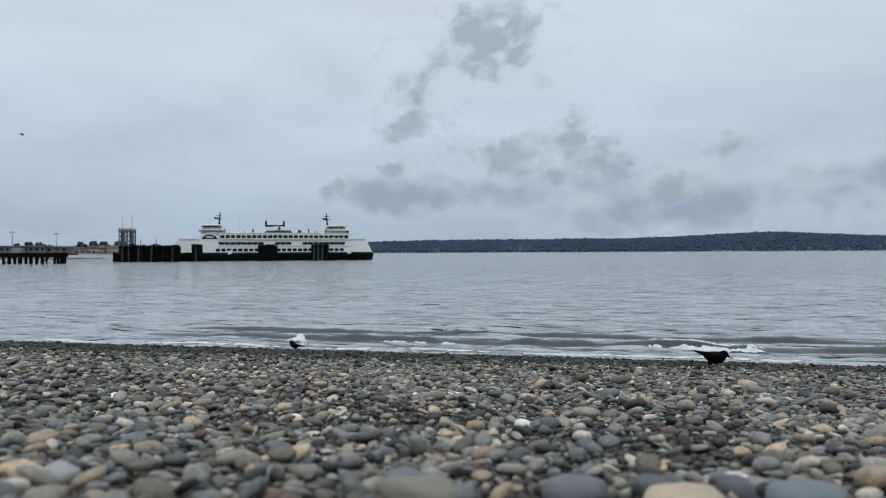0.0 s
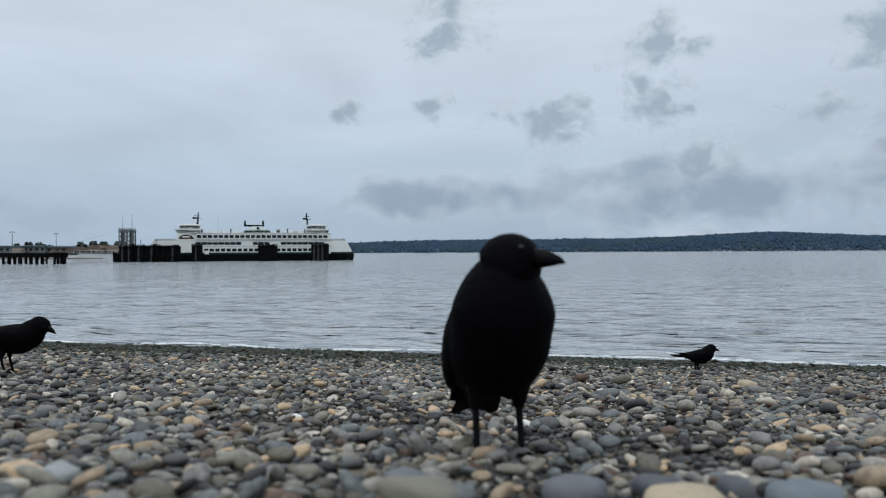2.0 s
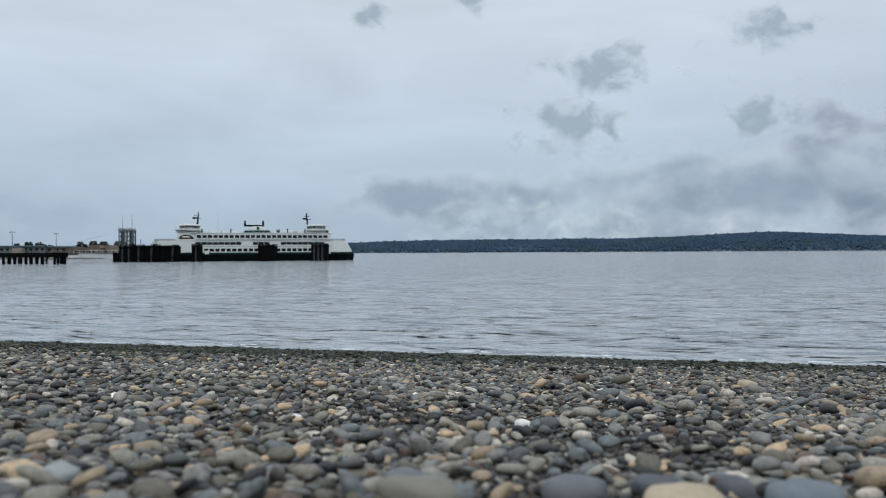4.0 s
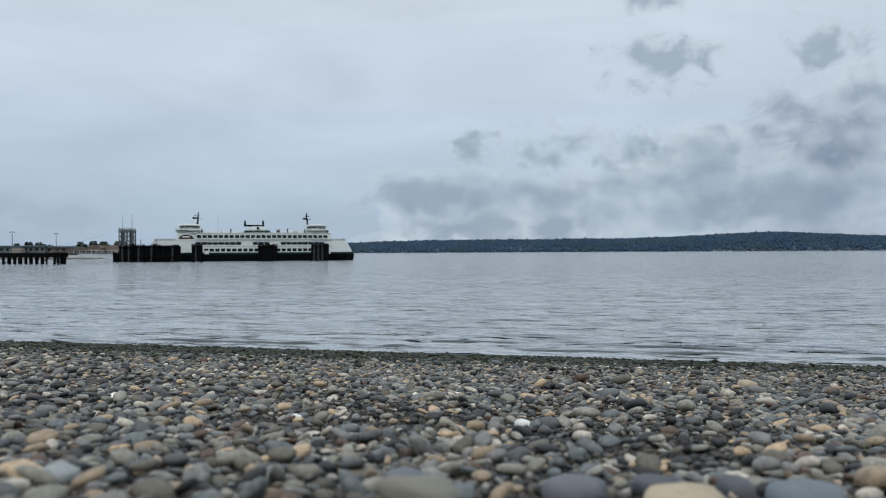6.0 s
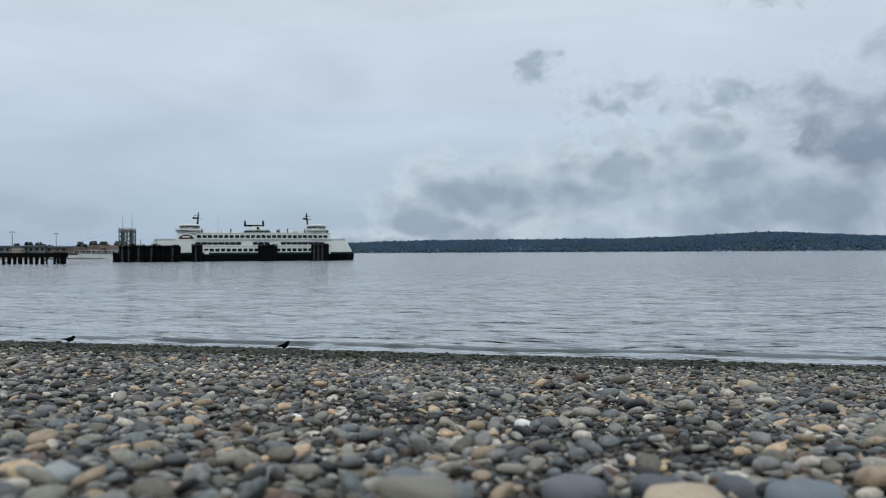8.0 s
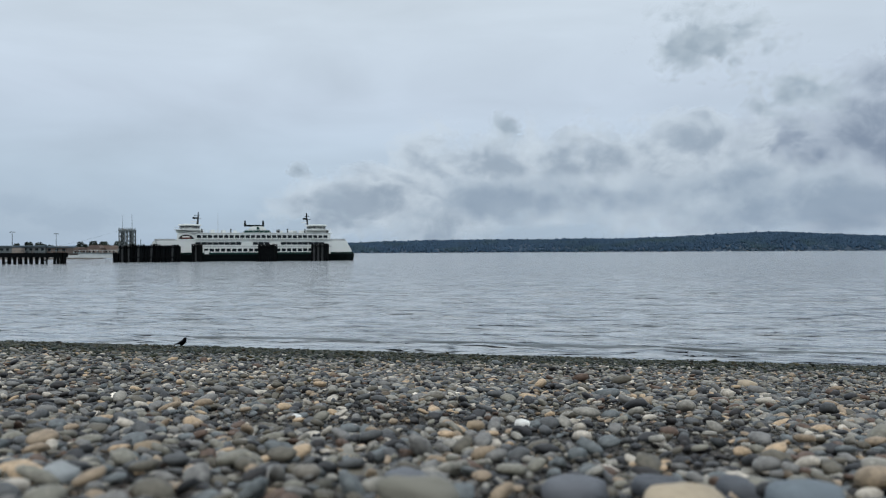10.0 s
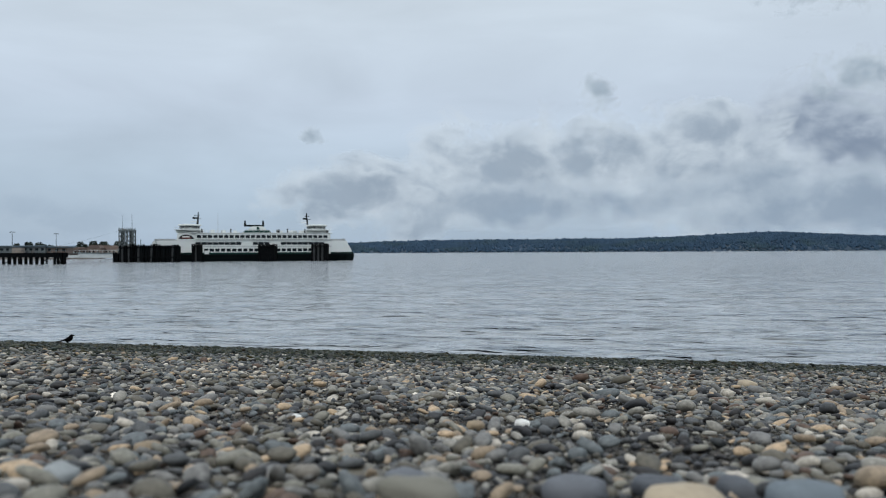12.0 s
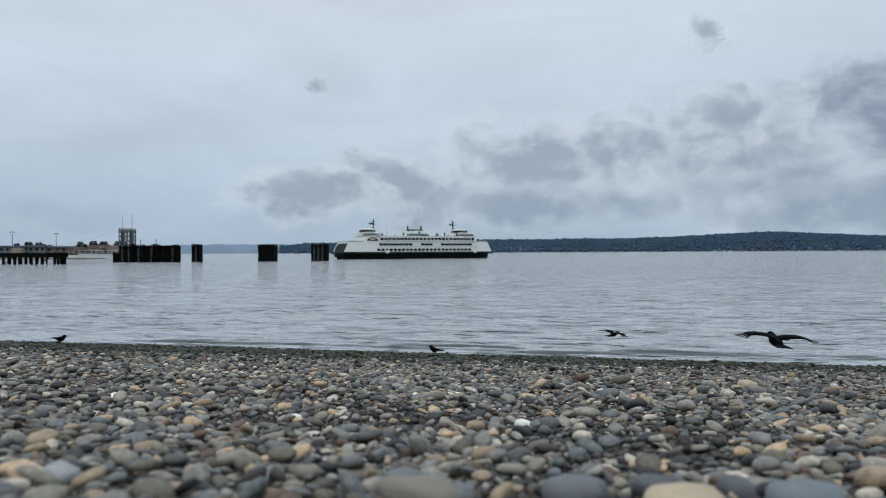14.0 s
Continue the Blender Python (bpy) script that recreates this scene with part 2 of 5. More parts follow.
M_TIMBER = material("pier_timber", (0.065, 0.056, 0.048), 0.85, vary=0.25, scale=1.2, bump=0.4, bump_scale=6, stain=0.5, stain_scale=0.3)
M_STEEL = material("tower_steel", (0.12, 0.145, 0.15), 0.6, metal=0.2, vary=0.15, scale=0.8, bump=0.1, bump_scale=3, tint=(0.10, 0.06, 0.04), stain=0.4, stain_scale=0.3)
M_SPAN = material("span_grey", (0.50, 0.53, 0.53), 0.6, vary=0.08, scale=0.5, bump=0.05, stain=0.4, stain_scale=0.3)
M_ROOF = material("slate_blue_roof", (0.07, 0.10, 0.12), 0.7, vary=0.12, scale=0.8, bump=0.1, bump_scale=3, stain=0.3)
M_TAN = material("tan_wall", (0.26, 0.225, 0.19), 0.8, vary=0.1, scale=0.8, bump=0.1, bump_scale=3, stain=0.4, each=0.25)
M_BRICK = material("brown_wall", (0.16, 0.125, 0.105), 0.85, vary=0.15, scale=0.8, bump=0.1, bump_scale=3, stain=0.4, each=0.3)
M_SHINGLE = material("brown_roof", (0.13, 0.095, 0.08), 0.85, vary=0.2, scale=0.8, bump=0.2, bump_scale=3, each=0.3)
M_TREE = material("dark_foliage", (0.03, 0.045, 0.035), 0.9, vary=0.4, scale=0.2, bump=0.3, bump_scale=0.6)
M_BARK = material("bark", (0.08, 0.06, 0.05), 0.9, vary=0.3, scale=2, bump=0.4, bump_scale=5)
# the blue of the far shores is aerial haze, painted into the base colours
M_HAZY_LAND = material("forest_floor_with_haze", (0.032, 0.058, 0.090), 0.95, vary=0.25, scale=0.01, bump=0.0, stain=0.5, stain_scale=0.004, tint=(0.030, 0.048, 0.052))
M_HAZY_TREE = material("conifers_with_haze", (0.036, 0.066, 0.104), 0.95, spec=0.1, vary=0.18, scale=0.012, bump=0.0, stain=0.7, stain_scale=0.005, tint=(0.040, 0.066, 0.066))
M_DIST = material("hazy_headland", (0.14, 0.20, 0.27), 0.95, vary=0.12, scale=0.006, bump=0.0)
M_BUOY = material("buoy_black", (0.03, 0.03, 0.032), 0.5, vary=0.2, scale=4)
M_BUOYW = material("buoy_white", (0.75, 0.75, 0.73), 0.5, vary=0.05, scale=4)
M_CLOUD = cloud_material("grey_cloud", (0.32, 0.40, 0.48), (0.52, 0.605, 0.68), 1.2, 0.85, 1.0, 1.6)
M_VEIL = cloud_material("soft_cloud_veil", (0.27, 0.35, 0.45), (0.53, 0.62, 0.71), 1.4, 0.80, 1.6, 0.7)
M_STREAK = cloud_material("thin_cloud_streak", (0.36, 0.45, 0.56), (0.50, 0.59, 0.69), 1.8, 0.55, 1.0, 0.7)
M_PUFF = cloud_material("heaped_cloud", (0.305, 0.38, 0.47), (0.59, 0.675, 0.755), 1.05, 0.88, 1.6, 0.95)
M_BANKDARK = cloud_material("dark_cloud_bank", (0.21, 0.27, 0.365), (0.50, 0.58, 0.68), 0.95, 0.92, 1.7, 0.8)


# ---- building helpers ----
def mesh_of(name, bm, mat, smooth=False):
    me = bpy.data.meshes.new(name)
    bm.normal_update()
    bm.to_mesh(me)
    bm.free()
    if smooth:
        me.polygons.foreach_set("use_smooth", [True] * len(me.polygons))
    if mat:
        me.materials.append(mat)
    return me


def part(name, bm, mat, parent=None, label="", smooth=False):
    ob = new(name, mesh_of(name, bm, mat, smooth))
    if parent:
        ob.parent = parent
    if label:
        ob["label"] = label
    return ob


def piece(name, me, parent, m):
    ob = new(name, me)
    ob.parent = parent
    ob.matrix_basis = m
    return ob


def box(bm, x0, x1, y0, y1, z0, z1, bevel=0.0):
    g = bmesh.ops.create_cube(bm, size=1, matrix=Matrix.LocRotScale(((x0 + x1) / 2, (y0 + y1) / 2, (z0 + z1) / 2), None, (x1 - x0, y1 - y0, z1 - z0)))
    if bevel:
        es = {e for v in g["verts"] for e in v.link_edges}
        bmesh.ops.bevel(bm, geom=list(es), offset=bevel, segments=1, affect="EDGES")
    return bm


def tube(bm, a, b, r0, r1=None, seg=8):
    a, b = Vector(a), Vector(b)
    d = b - a
    m = Matrix.Translation((a + b) / 2) @ d.to_track_quat("Z", "Y").to_matrix().to_4x4()
    bmesh.ops.create_cone(bm, cap_ends=True, segments=seg, radius1=r0, radius2=r0 if r1 is None else r1, depth=d.length, matrix=m)
    return bm


def loft(bm, rings):
    """Skin closed rings of equal length, with both ends capped."""
    vs = [[bm.verts.new(p) for p in ring] for ring in rings]
    k = len(vs[0])
    for a, b in zip(vs, vs[1:]):
        for i in range(k):
            bm.faces.new((a[i], a[(i + 1) % k], b[(i + 1) % k], b[i]))
    bm.faces.new(vs[0][::-1])
    bm.faces.new(vs[-1])
    bmesh.ops.recalc_face_normals(bm, faces=bm.faces)
    return bm


def prism(bm, outline, y0, y1):
    """An outline in x and z, carried from y0 to y1."""
    return loft(bm, [[(x, y0, z) for x, z in outline], [(x, y1, z) for x, z in outline]])


def empty(name, m, label, category, group="", kind=""):
    ob = new(name)
    ob.matrix_basis = m
    return tagged(ob, label, category, group, kind)


def mesh_from(name, verts, faces, mat, smooth=True):
    me = bpy.data.meshes.new(name)
    me.from_pydata(verts, [], faces)
    if smooth:
        me.polygons.foreach_set("use_smooth", [True] * len(me.polygons))
    me.materials.append(mat)
    return me


# ---- the beach and the sound ----
DOWN = Vector((0.2357, 0.9718))
SLOPE = 0.1392


def beach(x, y):
    """Height of the pebble slope over the sea."""
    d = DOWN.x * x + DOWN.y * y
    z = EYE_Z - 0.21 - SLOPE * d
    if d < -4:
        z = EYE_Z - 0.21 + SLOPE * 4 + 0.6 * (1 - math.exp((d + 4) * 0.2))
    if d > 40:
        z = max(z, -6.0)
    near = min(1.0, max(0.0, (math.hypot(x, y) - 0.8) / 3))
    return z + 0.035 * near * noise.noise((x * 0.5, y * 0.5, 3.1)) + 0.012 * noise.noise((x * 2.1, y * 2.1, 7.7))


def build_ground():
    def steps(lo, hi):
        v, s = [0.0], 0.09
        while v[-1] < hi:
            v.append(v[-1] + s)
            s = min(s * 1.05, 90)
        w, s = [0.0], 0.09
        while w[-1] > lo:
            w.append(w[-1] - s)
            s = min(s * 1.05, 90)
        return w[:0:-1] + v
    xs, ys = steps(-2500, 2500), steps(-2500, 120)
    verts = [(x, y, beach(x, y)) for y in ys for x in xs]
    k = len(xs)
    faces = [(j * k + i, j * k + i + 1, (j + 1) * k + i + 1, (j + 1) * k + i) for j in range(len(ys) - 1) for i in range(k - 1)]
    g = new("ground", mesh_from("ground", verts, faces, M_SAND))
    return tagged(g, "sloping bed of dark sandy gravel under the beach stones", "beach", kind="structure")


ground = build_ground()


def sea_height(x, y, r):
    """Small wind waves that come in along the shore's slope, with a little swell."""
    a = DOWN.x * x + DOWN.y * y
    b = -DOWN.y * x + DOWN.x * y
    f1 = max(0.0, 1 - r / 150)
    f2 = max(0.0, 1 - r / 220)
    h = 0.26 * f1 * max(0.0, noise.noise((a * 0.7, b * 0.25, 0.0))) ** 1.3 + 0.07 * f1 * noise.noise((a * 1.5, b * 0.6, 5.0))
    ridge = noise.noise((a * 0.28, b * 0.05, 9.0))
    return h + 0.09 * f2 * max(0.0, ridge) ** 1.5


def build_sea():
    rs, r = [], 14.0
    while r < 4900:
        rs.append(r)
        r *= 1.0085 if r < 300 else 1.03
    angles = [-88 + 4 * i for i in range(13)] + [-38 + 0.38 * i for i in range(200)] + [41 + 4 * i for i in range(13)]
    verts, faces, k = [], [], len(angles)
    for r in rs:
        for a in angles:
            x, y = r * math.sin(radians(a)), r * math.cos(radians(a))
            verts.append((x, y, sea_height(x, y, r)))
    for j in range(len(rs) - 1):
        for i in range(k - 1):
            faces.append((j * k + i, j * k + i + 1, (j + 1) * k + i + 1, (j + 1) * k + i))
    s = new("sea_water", mesh_from("sea_water", verts, faces, M_WATER))
    return tagged(s, "grey rippled sea water under an overcast sky", "water", kind="structure")


sea = build_sea()



# ---- the far shores ----
def build_far_shore():
    """A low wooded island along the horizon; its ridge rises to the right."""
    def crest(u):
        pts = ((-0.36, 0), (-0.245, 2), (-0.228, 42), (-0.19, 54), (-0.15, 60), (-0.10, 66), (-0.03, 71), (0.09, 75), (0.2, 78), (0.30, 83), (0.38, 102), (0.47, 116), (0.52, 106), (0.58, 94), (0.7, 82), (0.95, 60), (1.2, 20))
        for (a, p), (b, q) in zip(pts, pts[1:]):
            if a <= u <= b:
                return (p + (q - p) * (u - a) / (b - a)) * 0.93
        return 8
    land = empty("wooded_island", pose(0, 0, 0), "long low wooded island across the water, haze painted into its blue-green", "island", kind="structure")
    rng = random.Random(4)
    n, rows = 420, 9
    verts, faces = [], []
    for j in range(rows):
        for i in range(n):
            u = -0.36 + 1.6 * i / (n - 1)
            f = j / (rows - 1)
            d = 3400 + 700 * f
            h = (crest(u) - 7) * math.sin(min(1, f * 1.25) * math.pi / 2) ** 0.8 * (0.92 + 0.12 * noise.noise((u * 30, f * 3, 1)))
            verts.append((u * 3400 * d / 3400, d, h - 1.0 + (0 if j else -2)))
    for j in range(rows - 1):
        for i in range(n - 1):
            faces.append((j * n + i, j * n + i + 1, (j + 1) * n + i + 1, (j + 1) * n + i))
    hill = new("hillside", mesh_from("hillside", verts, faces, M_HAZY_LAND))
    hill.parent = land
    tv, tf = [], []
    for _ in range(19000):
        u, f = rng.uniform(-0.225, 1.1), rng.random() ** 0.8
        d = 3400 + 700 * f
        z = (crest(u) - 7) * math.sin(min(1, f * 1.25) * math.pi / 2) ** 0.8 * 0.95 - 3
        x = u * d
        h, w = rng.uniform(8, 15) * (1.35 if rng.random() < 0.10 else 1) * (1 + 0.35 * noise.noise((u * 14, f * 2, 6))), rng.uniform(11, 20)
        if rng.random() < 0.4:
            prof = ((0, 0.35), (0.3, 0.5), (0.7, 0.4), (1.0, 0.05))
        else:
            prof = ((0, 0.45), (0.35, 0.36), (0.7, 0.2), (1.0, 0.02))
        b, k, tw = len(tv), 6, rng.random()
        for q, rr in prof:
            for i in range(k):
                a = 2 * math.pi * (i / k + tw)
                s = w * rr * rng.uniform(0.75, 1.25)
                tv.append((x + s * math.cos(a), d + s * math.sin(a), z + h * q))
        for j in range(len(prof) - 1):
            for i in range(k):
                tf.append((b + j * k + i, b + j * k + (i + 1) % k, b + (j + 1) * k + (i + 1) % k, b + (j + 1) * k + i))
    trees = new("forest", mesh_from("forest", tv, tf, M_HAZY_TREE))
    trees.parent = land
    trees["kind"] = "stuff"
    # a fainter headland behind
    hv, hf = [], []
    for i in range(160):
        u = -0.8 + 0.72 * i / 159
        h = 56 + 14 * noise.noise((u * 6, 0, 2)) + 5 * noise.noise((u * 40, 0, 4))
        h *= min(1, max(0.0, (u + 0.8) * 6))
        for q, dd in ((-2, 4500), (h * 0.7, 4550), (h, 4650)):
            hv.append((u * dd, dd, q))
    for i in range(159):
        for j in range(2):
            hf.append((i * 3 + j, i * 3 + 3 + j, i * 3 + 4 + j, i * 3 + 1 + j))
    head = new("far_headland", mesh_from("far_headland", hv, hf, M_DIST))
    tagged(head, "faint blue headland on the horizon behind the dock", "headland", kind="structure")


build_far_shore()


# ---- the ferry ----
def hull_ring(z, half, flare):
    """Outline of the double-ended hull at one height."""
    pts = []
    for side in (1, -1):
        xs = [(-1 + 2 * i / 24) for i in range(25)]
        for t in (xs if side == 1 else xs[::-1][1:-1]):
            w = (1 - abs(t) ** 5 * 0.72) * (half[1])
            pts.append((t * half[0], -side * w, z))
    return pts


def build_ferry():
    f = empty("ferry", pose(-96, 369, 0), "white double-ended car ferry with a dark green hull", "ferry")
    bm = bmesh.new()
    loft(bm, [hull_ring(-2.0, (48.0, 10.2), 0), hull_ring(0.0, (50.0, 10.9), 0), hull_ring(2.2, (50.4, 11.6), 0), hull_ring(3.1, (50.5, 12.0), 0)])
    part("hull", bm, M_HULL, f, "black-green hull")
    bm = loft(bmesh.new(), [hull_ring(3.1, (50.3, 12.1), 0), hull_ring(4.3, (49.9, 12.1), 0)])
    part("rub_rail", bm, M_GREEN, f, "dark green painted band")
    # main house: the two side walls carry the window rows
    for s in (-1, 1):
        bm = bmesh.new()
        prism(bm, [(-48.3, 4.3), (48.3, 4.3), (45.6, 9.9), (36, 10.2), (36, 10.9), (-24, 10.9), (-30, 10.2), (-45.6, 9.9)], s * 11.6, s * 11.9)
        part("side_wall", bm, M_WHITE, f)
    for e in (-1, 1):
        bm = box(bmesh.new(), *sorted((e * 34.5, e * 45.4)), -11.5, 11.5, 9.3, 9.9, 0.1)
        part("end_deck", bm, M_WHITE, f, "white overhang over the car deck opening")
        for s in (-1, 1):
            bm = box(bmesh.new(), *sorted((e * 36, e * 45)), *sorted((s * 11.2, s * 11.5)), 9.9, 10.9)
            part("dark_bulwark", bm, M_DECKGREY, f, "grey rail screen")
        # a solid dark block paints the shade inside the car deck
        bm = box(bmesh.new(), *sorted((e * 15, e * 45.2)), -11.3, 11.3, 4.4, 9.2)
        part("car_deck", bm, M_DARK, f, "dark block painted as the shaded car deck opening")
    bm = box(bmesh.new(), -26.5, 37.5, -11.9, 11.9, 10.2, 13.6, 0.15)
    part("cabin", bm, M_WHITE, f)
    bm = box(bmesh.new(), -33, 38.5, -12.2, 12.2, 13.6, 13.9, 0.08)
    part("cabin_roof", bm, M_WHITE, f)
    part("boat_deck_house", box(bmesh.new(), -35, -26.6, -10.7, 10.7, 9.95, 13.55, 0.1), M_WHITE, f)
    # windows, row by row, on both sides
    pane = mesh_of("window_pane", box(bmesh.new(), -1.0, 1.0, -0.06, 0.06, -0.72, 0.72, 0.05), M_GLASS)
    wide = mesh_of("window_pane", box(bmesh.new(), -1.25, 1.25, -0.06, 0.06, -0.66, 0.66, 0.05), M_GLASS)
    for s in (-1, 1):
        for i in range(25):
            piece("window", pane, f, pose(-25 + i * 2.5, s * 11.95, 12.0))
        for i in range(23):
            x = -25.4 + i * 2.66
            if i in (8, 9, 13, 14):
                continue
            piece("window", wide, f, pose(x, s * 11.94, 8.65))
        for i in range(24):
            piece("window", pane, f, pose(-27 + i * 2.6, s * 11.93, 5.45))
        for x in (-21.5, 36.5):
            bm = box(bmesh.new(), x - 1, x + 1, *sorted((s * 11.9, s * 12.3)), 3.4, 5.2, 0.1)
            part("side_door", bm, M_WHITE, f, "white side door panel")
        # rescue boat bay under a rounded arch
        arc = [(-30.8 + 3.7 * math.cos(a), 10.3 + 2.7 * math.sin(a)) for a in [math.pi * i / 10 for i in range(11)]]
        # solid dark arch that stands for the shade in the bay
        bm = prism(bmesh.new(), arc, s * 10.8, s * 11.8)
        part("boat_bay", bm, M_DARK, f, "arched rescue boat bay, its shade a dark block")
        outer = [(-30.8 + 4.5 * math.cos(a), 10.3 + 3.4 * math.sin(a)) for a in [math.pi * i / 10 for i in range(11)]]
        bm = bmesh.new()
        for (p, q), (u, v) in zip(zip(arc, arc[1:]), zip(outer, outer[1:])):
            loft(bm, [[(a[0], y, a[1]) for a in (p, q, v, u)] for y in (s * 11.5, s * 12.0)])
        part("boat_bay_arch", bm, M_WHITE, f)
        bm = bmesh.new()
        loft(bm, [[(-30.8 + k * 2.6, s * 11.7 + 0.5 * w * math.cos(a), 11.3 + 0.36 * w * math.sin(a)) for a in [math.pi * i / 4 for i in range(8)]]
                  for k, w in ((-1, 0.2), (-0.7, 0.8), (0, 1), (0.7, 0.8), (1, 0.2))])
        part("rescue_boat", bm, M_ORANGE, f, "orange rescue boat", True)
        part("boat_canopy", box(bmesh.new(), -32.6, -29.2, *sorted((s * 11.3, s * 12.05)), 11.55, 12.15, 0.2), M_WHITE, f, "white boat canopy")
        part("bay_rail", box(bmesh.new(), -34.6, -27.0, *sorted((s * 11.8, s * 12.1)), 10.2, 10.75, 0.05), M_WHITE, f)
    # wheelhouses, one over each end
    for e, x in ((-1, -30.2), (1, 31.4)):
        bm = box(bmesh.new(), x - 5.8, x + 5.8, -7.5, 7.5, 13.9, 15.4, 0.3)
        part("wheelhouse_base", bm, M_WHITE, f)
        bm = bmesh.new()
        rings = []
        for z, w in ((15.4, 0.95), (17.6, 1.0)):
            rings.append([(x + 4.7 * w * math.cos(a) * (1 if abs(math.cos(a)) < 0.8 else 0.98), 6.5 * w * math.sin(a), z) for a in [2 * math.pi * (i + 0.5) / 16 for i in range(16)]])
        loft(bm, rings)
        part("wheelhouse", bm, M_WHITE, f)
        bm = bmesh.new()
        loft(bm, [[(x + 4.82 * math.cos(a), 6.65 * math.sin(a), z) for a in [2 * math.pi * (i + 0.5) / 16 for i in range(16)]] for z in (16.2, 17.3)])
        part("wheelhouse_window_band", bm, M_GLASS, f, "dark wraparound windows")
        bm = loft(bmesh.new(), [[(x + w * 5.6 * math.cos(a), w * 7.4 * math.sin(a), z) for a in [2 * math.pi * (i + 0.5) / 16 for i in range(16)]] for z, w in ((17.6, 1), (17.95, 1), (18.2, 0.9))])
        part("wheelhouse_roof", bm, M_WHITE, f)
        bm = box(bmesh.new(), x - 6.0, x + 6.0, -11.8, 11.8, 15.2, 15.42, 0.05)
        part("bridge_wing", bm, M_WHITE, f)
        for s in (-1, 1):
            for i in range(7):
                bm = tube(bmesh.new(), (x - 5.9 + i * 1.96, s * 11.7, 15.4), (x - 5.9 + i * 1.96, s * 11.7, 16.4), 0.07, seg=5)
                part("rail_post", bm, M_WHITE, f)
            part("hand_rail", box(bmesh.new(), x - 6.0, x + 6.0, s * 11.7 - 0.06, s * 11.7 + 0.06, 16.35, 16.45), M_WHITE, f)
        mx = x + (3.6 if e < 0 else -4.4)
        bm = tube(bmesh.new(), (mx, 0, 18), (mx - e * 0.5, 0, 24.4), 0.5, 0.22)
        mast = part("mast", bm, M_HULL, f, "dark signal mast with crosstrees")
        for z, w in ((20.9, 1.9), (22.5, 1.3)):
            part("crosstree", box(bmesh.new(), mx - w - 0.3, mx + w - 0.3, -0.2, 0.2, z, z + 0.3), M_HULL, mast)
        part("radar", box(bmesh.new(), mx - 2.4, mx - 0.2, -1.2, 1.2, 21.3, 21.8, 0.1), M_HULL, mast)
        part("radar_platform", box(bmesh.new(), mx - 3.2, mx - 0.1, -0.9, 0.9, 19.4, 19.65), M_WHITE, f)
    # funnel and the black exhaust bridge on it
    bm = prism(bmesh.new(), [(-5.5, 13.9), (9.0, 13.9), (8.0, 15.4), (-3.5, 15.4)], -4, 4)
    part("funnel_base", bm, M_GREEN, f, "green funnel casing")
    bm = prism(bmesh.new(), [(-2.6, 15.4), (6.6, 15.4), (5.8, 16.6), (4.6, 17.3), (0.0, 17.3), (-1.6, 16.6)], -3.4, 3.4)
    part("funnel", bm, M_WHITE, f)
    disc = bmesh.new()
    tube(disc, (2.4, -3.45, 16.3), (2.4, -3.55, 16.3), 0.7, seg=16)
    part("funnel_badge", disc, M_GREEN, f, "green round badge")
    part("funnel_cap", box(bmesh.new(), -4.4, 5.4, -1.6, 1.6, 17.3, 18.1, 0.15), M_HULL, f, "black exhaust cap")
    for x in (-3.9, 4.9):
        part("exhaust_pipe", tube(bmesh.new(), (x, 0, 18.0), (x, 0, 20.3), 0.5, 0.42), M_HULL, f, "black exhaust pipe")
    part("whip_aerial", tube(bmesh.new(), (-17, 2, 13.9), (-17, 2, 24.2), 0.11, 0.05, 6), M_DECKGREY, f)
    # deck edges along the sides, and dark gear on the roof
    for s in (-1, 1):
        for z, w in ((10.35, 0.5), (7.1, 0.25)):
            part("deck_edge", box(bmesh.new(), -27, 38, *sorted((s * 11.85, s * (11.95 + w))), z, z + 0.22, 0.04), M_DECKGREY, f, "grey deck edge")
        part("fender_strake", box(bmesh.new(), -49.2, 49.2, *sorted((s * 11.9, s * 12.35)), 3.0, 3.5, 0.1), M_HULL, f, "black rubbing strake")
    for x, y, w, h in ((-24, -9, 0.5, 1.7), (-14, -6, 1.1, 1.2), (-10.5, -9.5, 0.35, 1.9), (12, -8.5, 0.8, 1.6), (16.5, -10, 0.3, 2.0), (20, -7, 1.3, 1.0), (25, -9.5, 0.35, 1.9), (36.2, -9, 0.5, 1.5)):
        part("roof_vent", box(bmesh.new(), x - w, x + w, y - 0.6, y + 0.6, 13.9, 13.9 + h, 0.08), M_DARK if w < 0.9 else M_DECKGREY, f, "dark roof vent")
    for e in (-1, 1):
        # no ramp: a dark block for the shade in the open deck end
        part("bow_ramp", prism(bmesh.new(), [(e * 45.3, 4.4), (e * 48.0, 4.4), (e * 46.6, 7.6), (e * 45.3, 9.0)], -10.5, 10.5), M_DARK, f, "dark block painted as shade in the open car deck end")
        part("stem", box(bmesh.new(), *sorted((e * 48.2, e * 49.9)), -4.0, 4.0, 1.2, 4.2, 0.3), M_HULL, f, "black rounded stem")
    # roof clutter
    rng = random.Random(8)
    for i in range(9):
        x = -19 + i * 5.3
        if -6 < x < 11:
            continue
        w, h = rng.uniform(0.7, 1.6), rng.uniform(0.7, 1.5)
        part("roof_locker", box(bmesh.new(), x - w, x + w, -8, -8 + 2 * w, 13.9, 13.9 + h, 0.08), M_WHITE, f)
    post = mesh_of("rail_post", tube(bmesh.new(), (0, 0, 0), (0, 0, 1.1), 0.05, seg=5), M_WHITE)
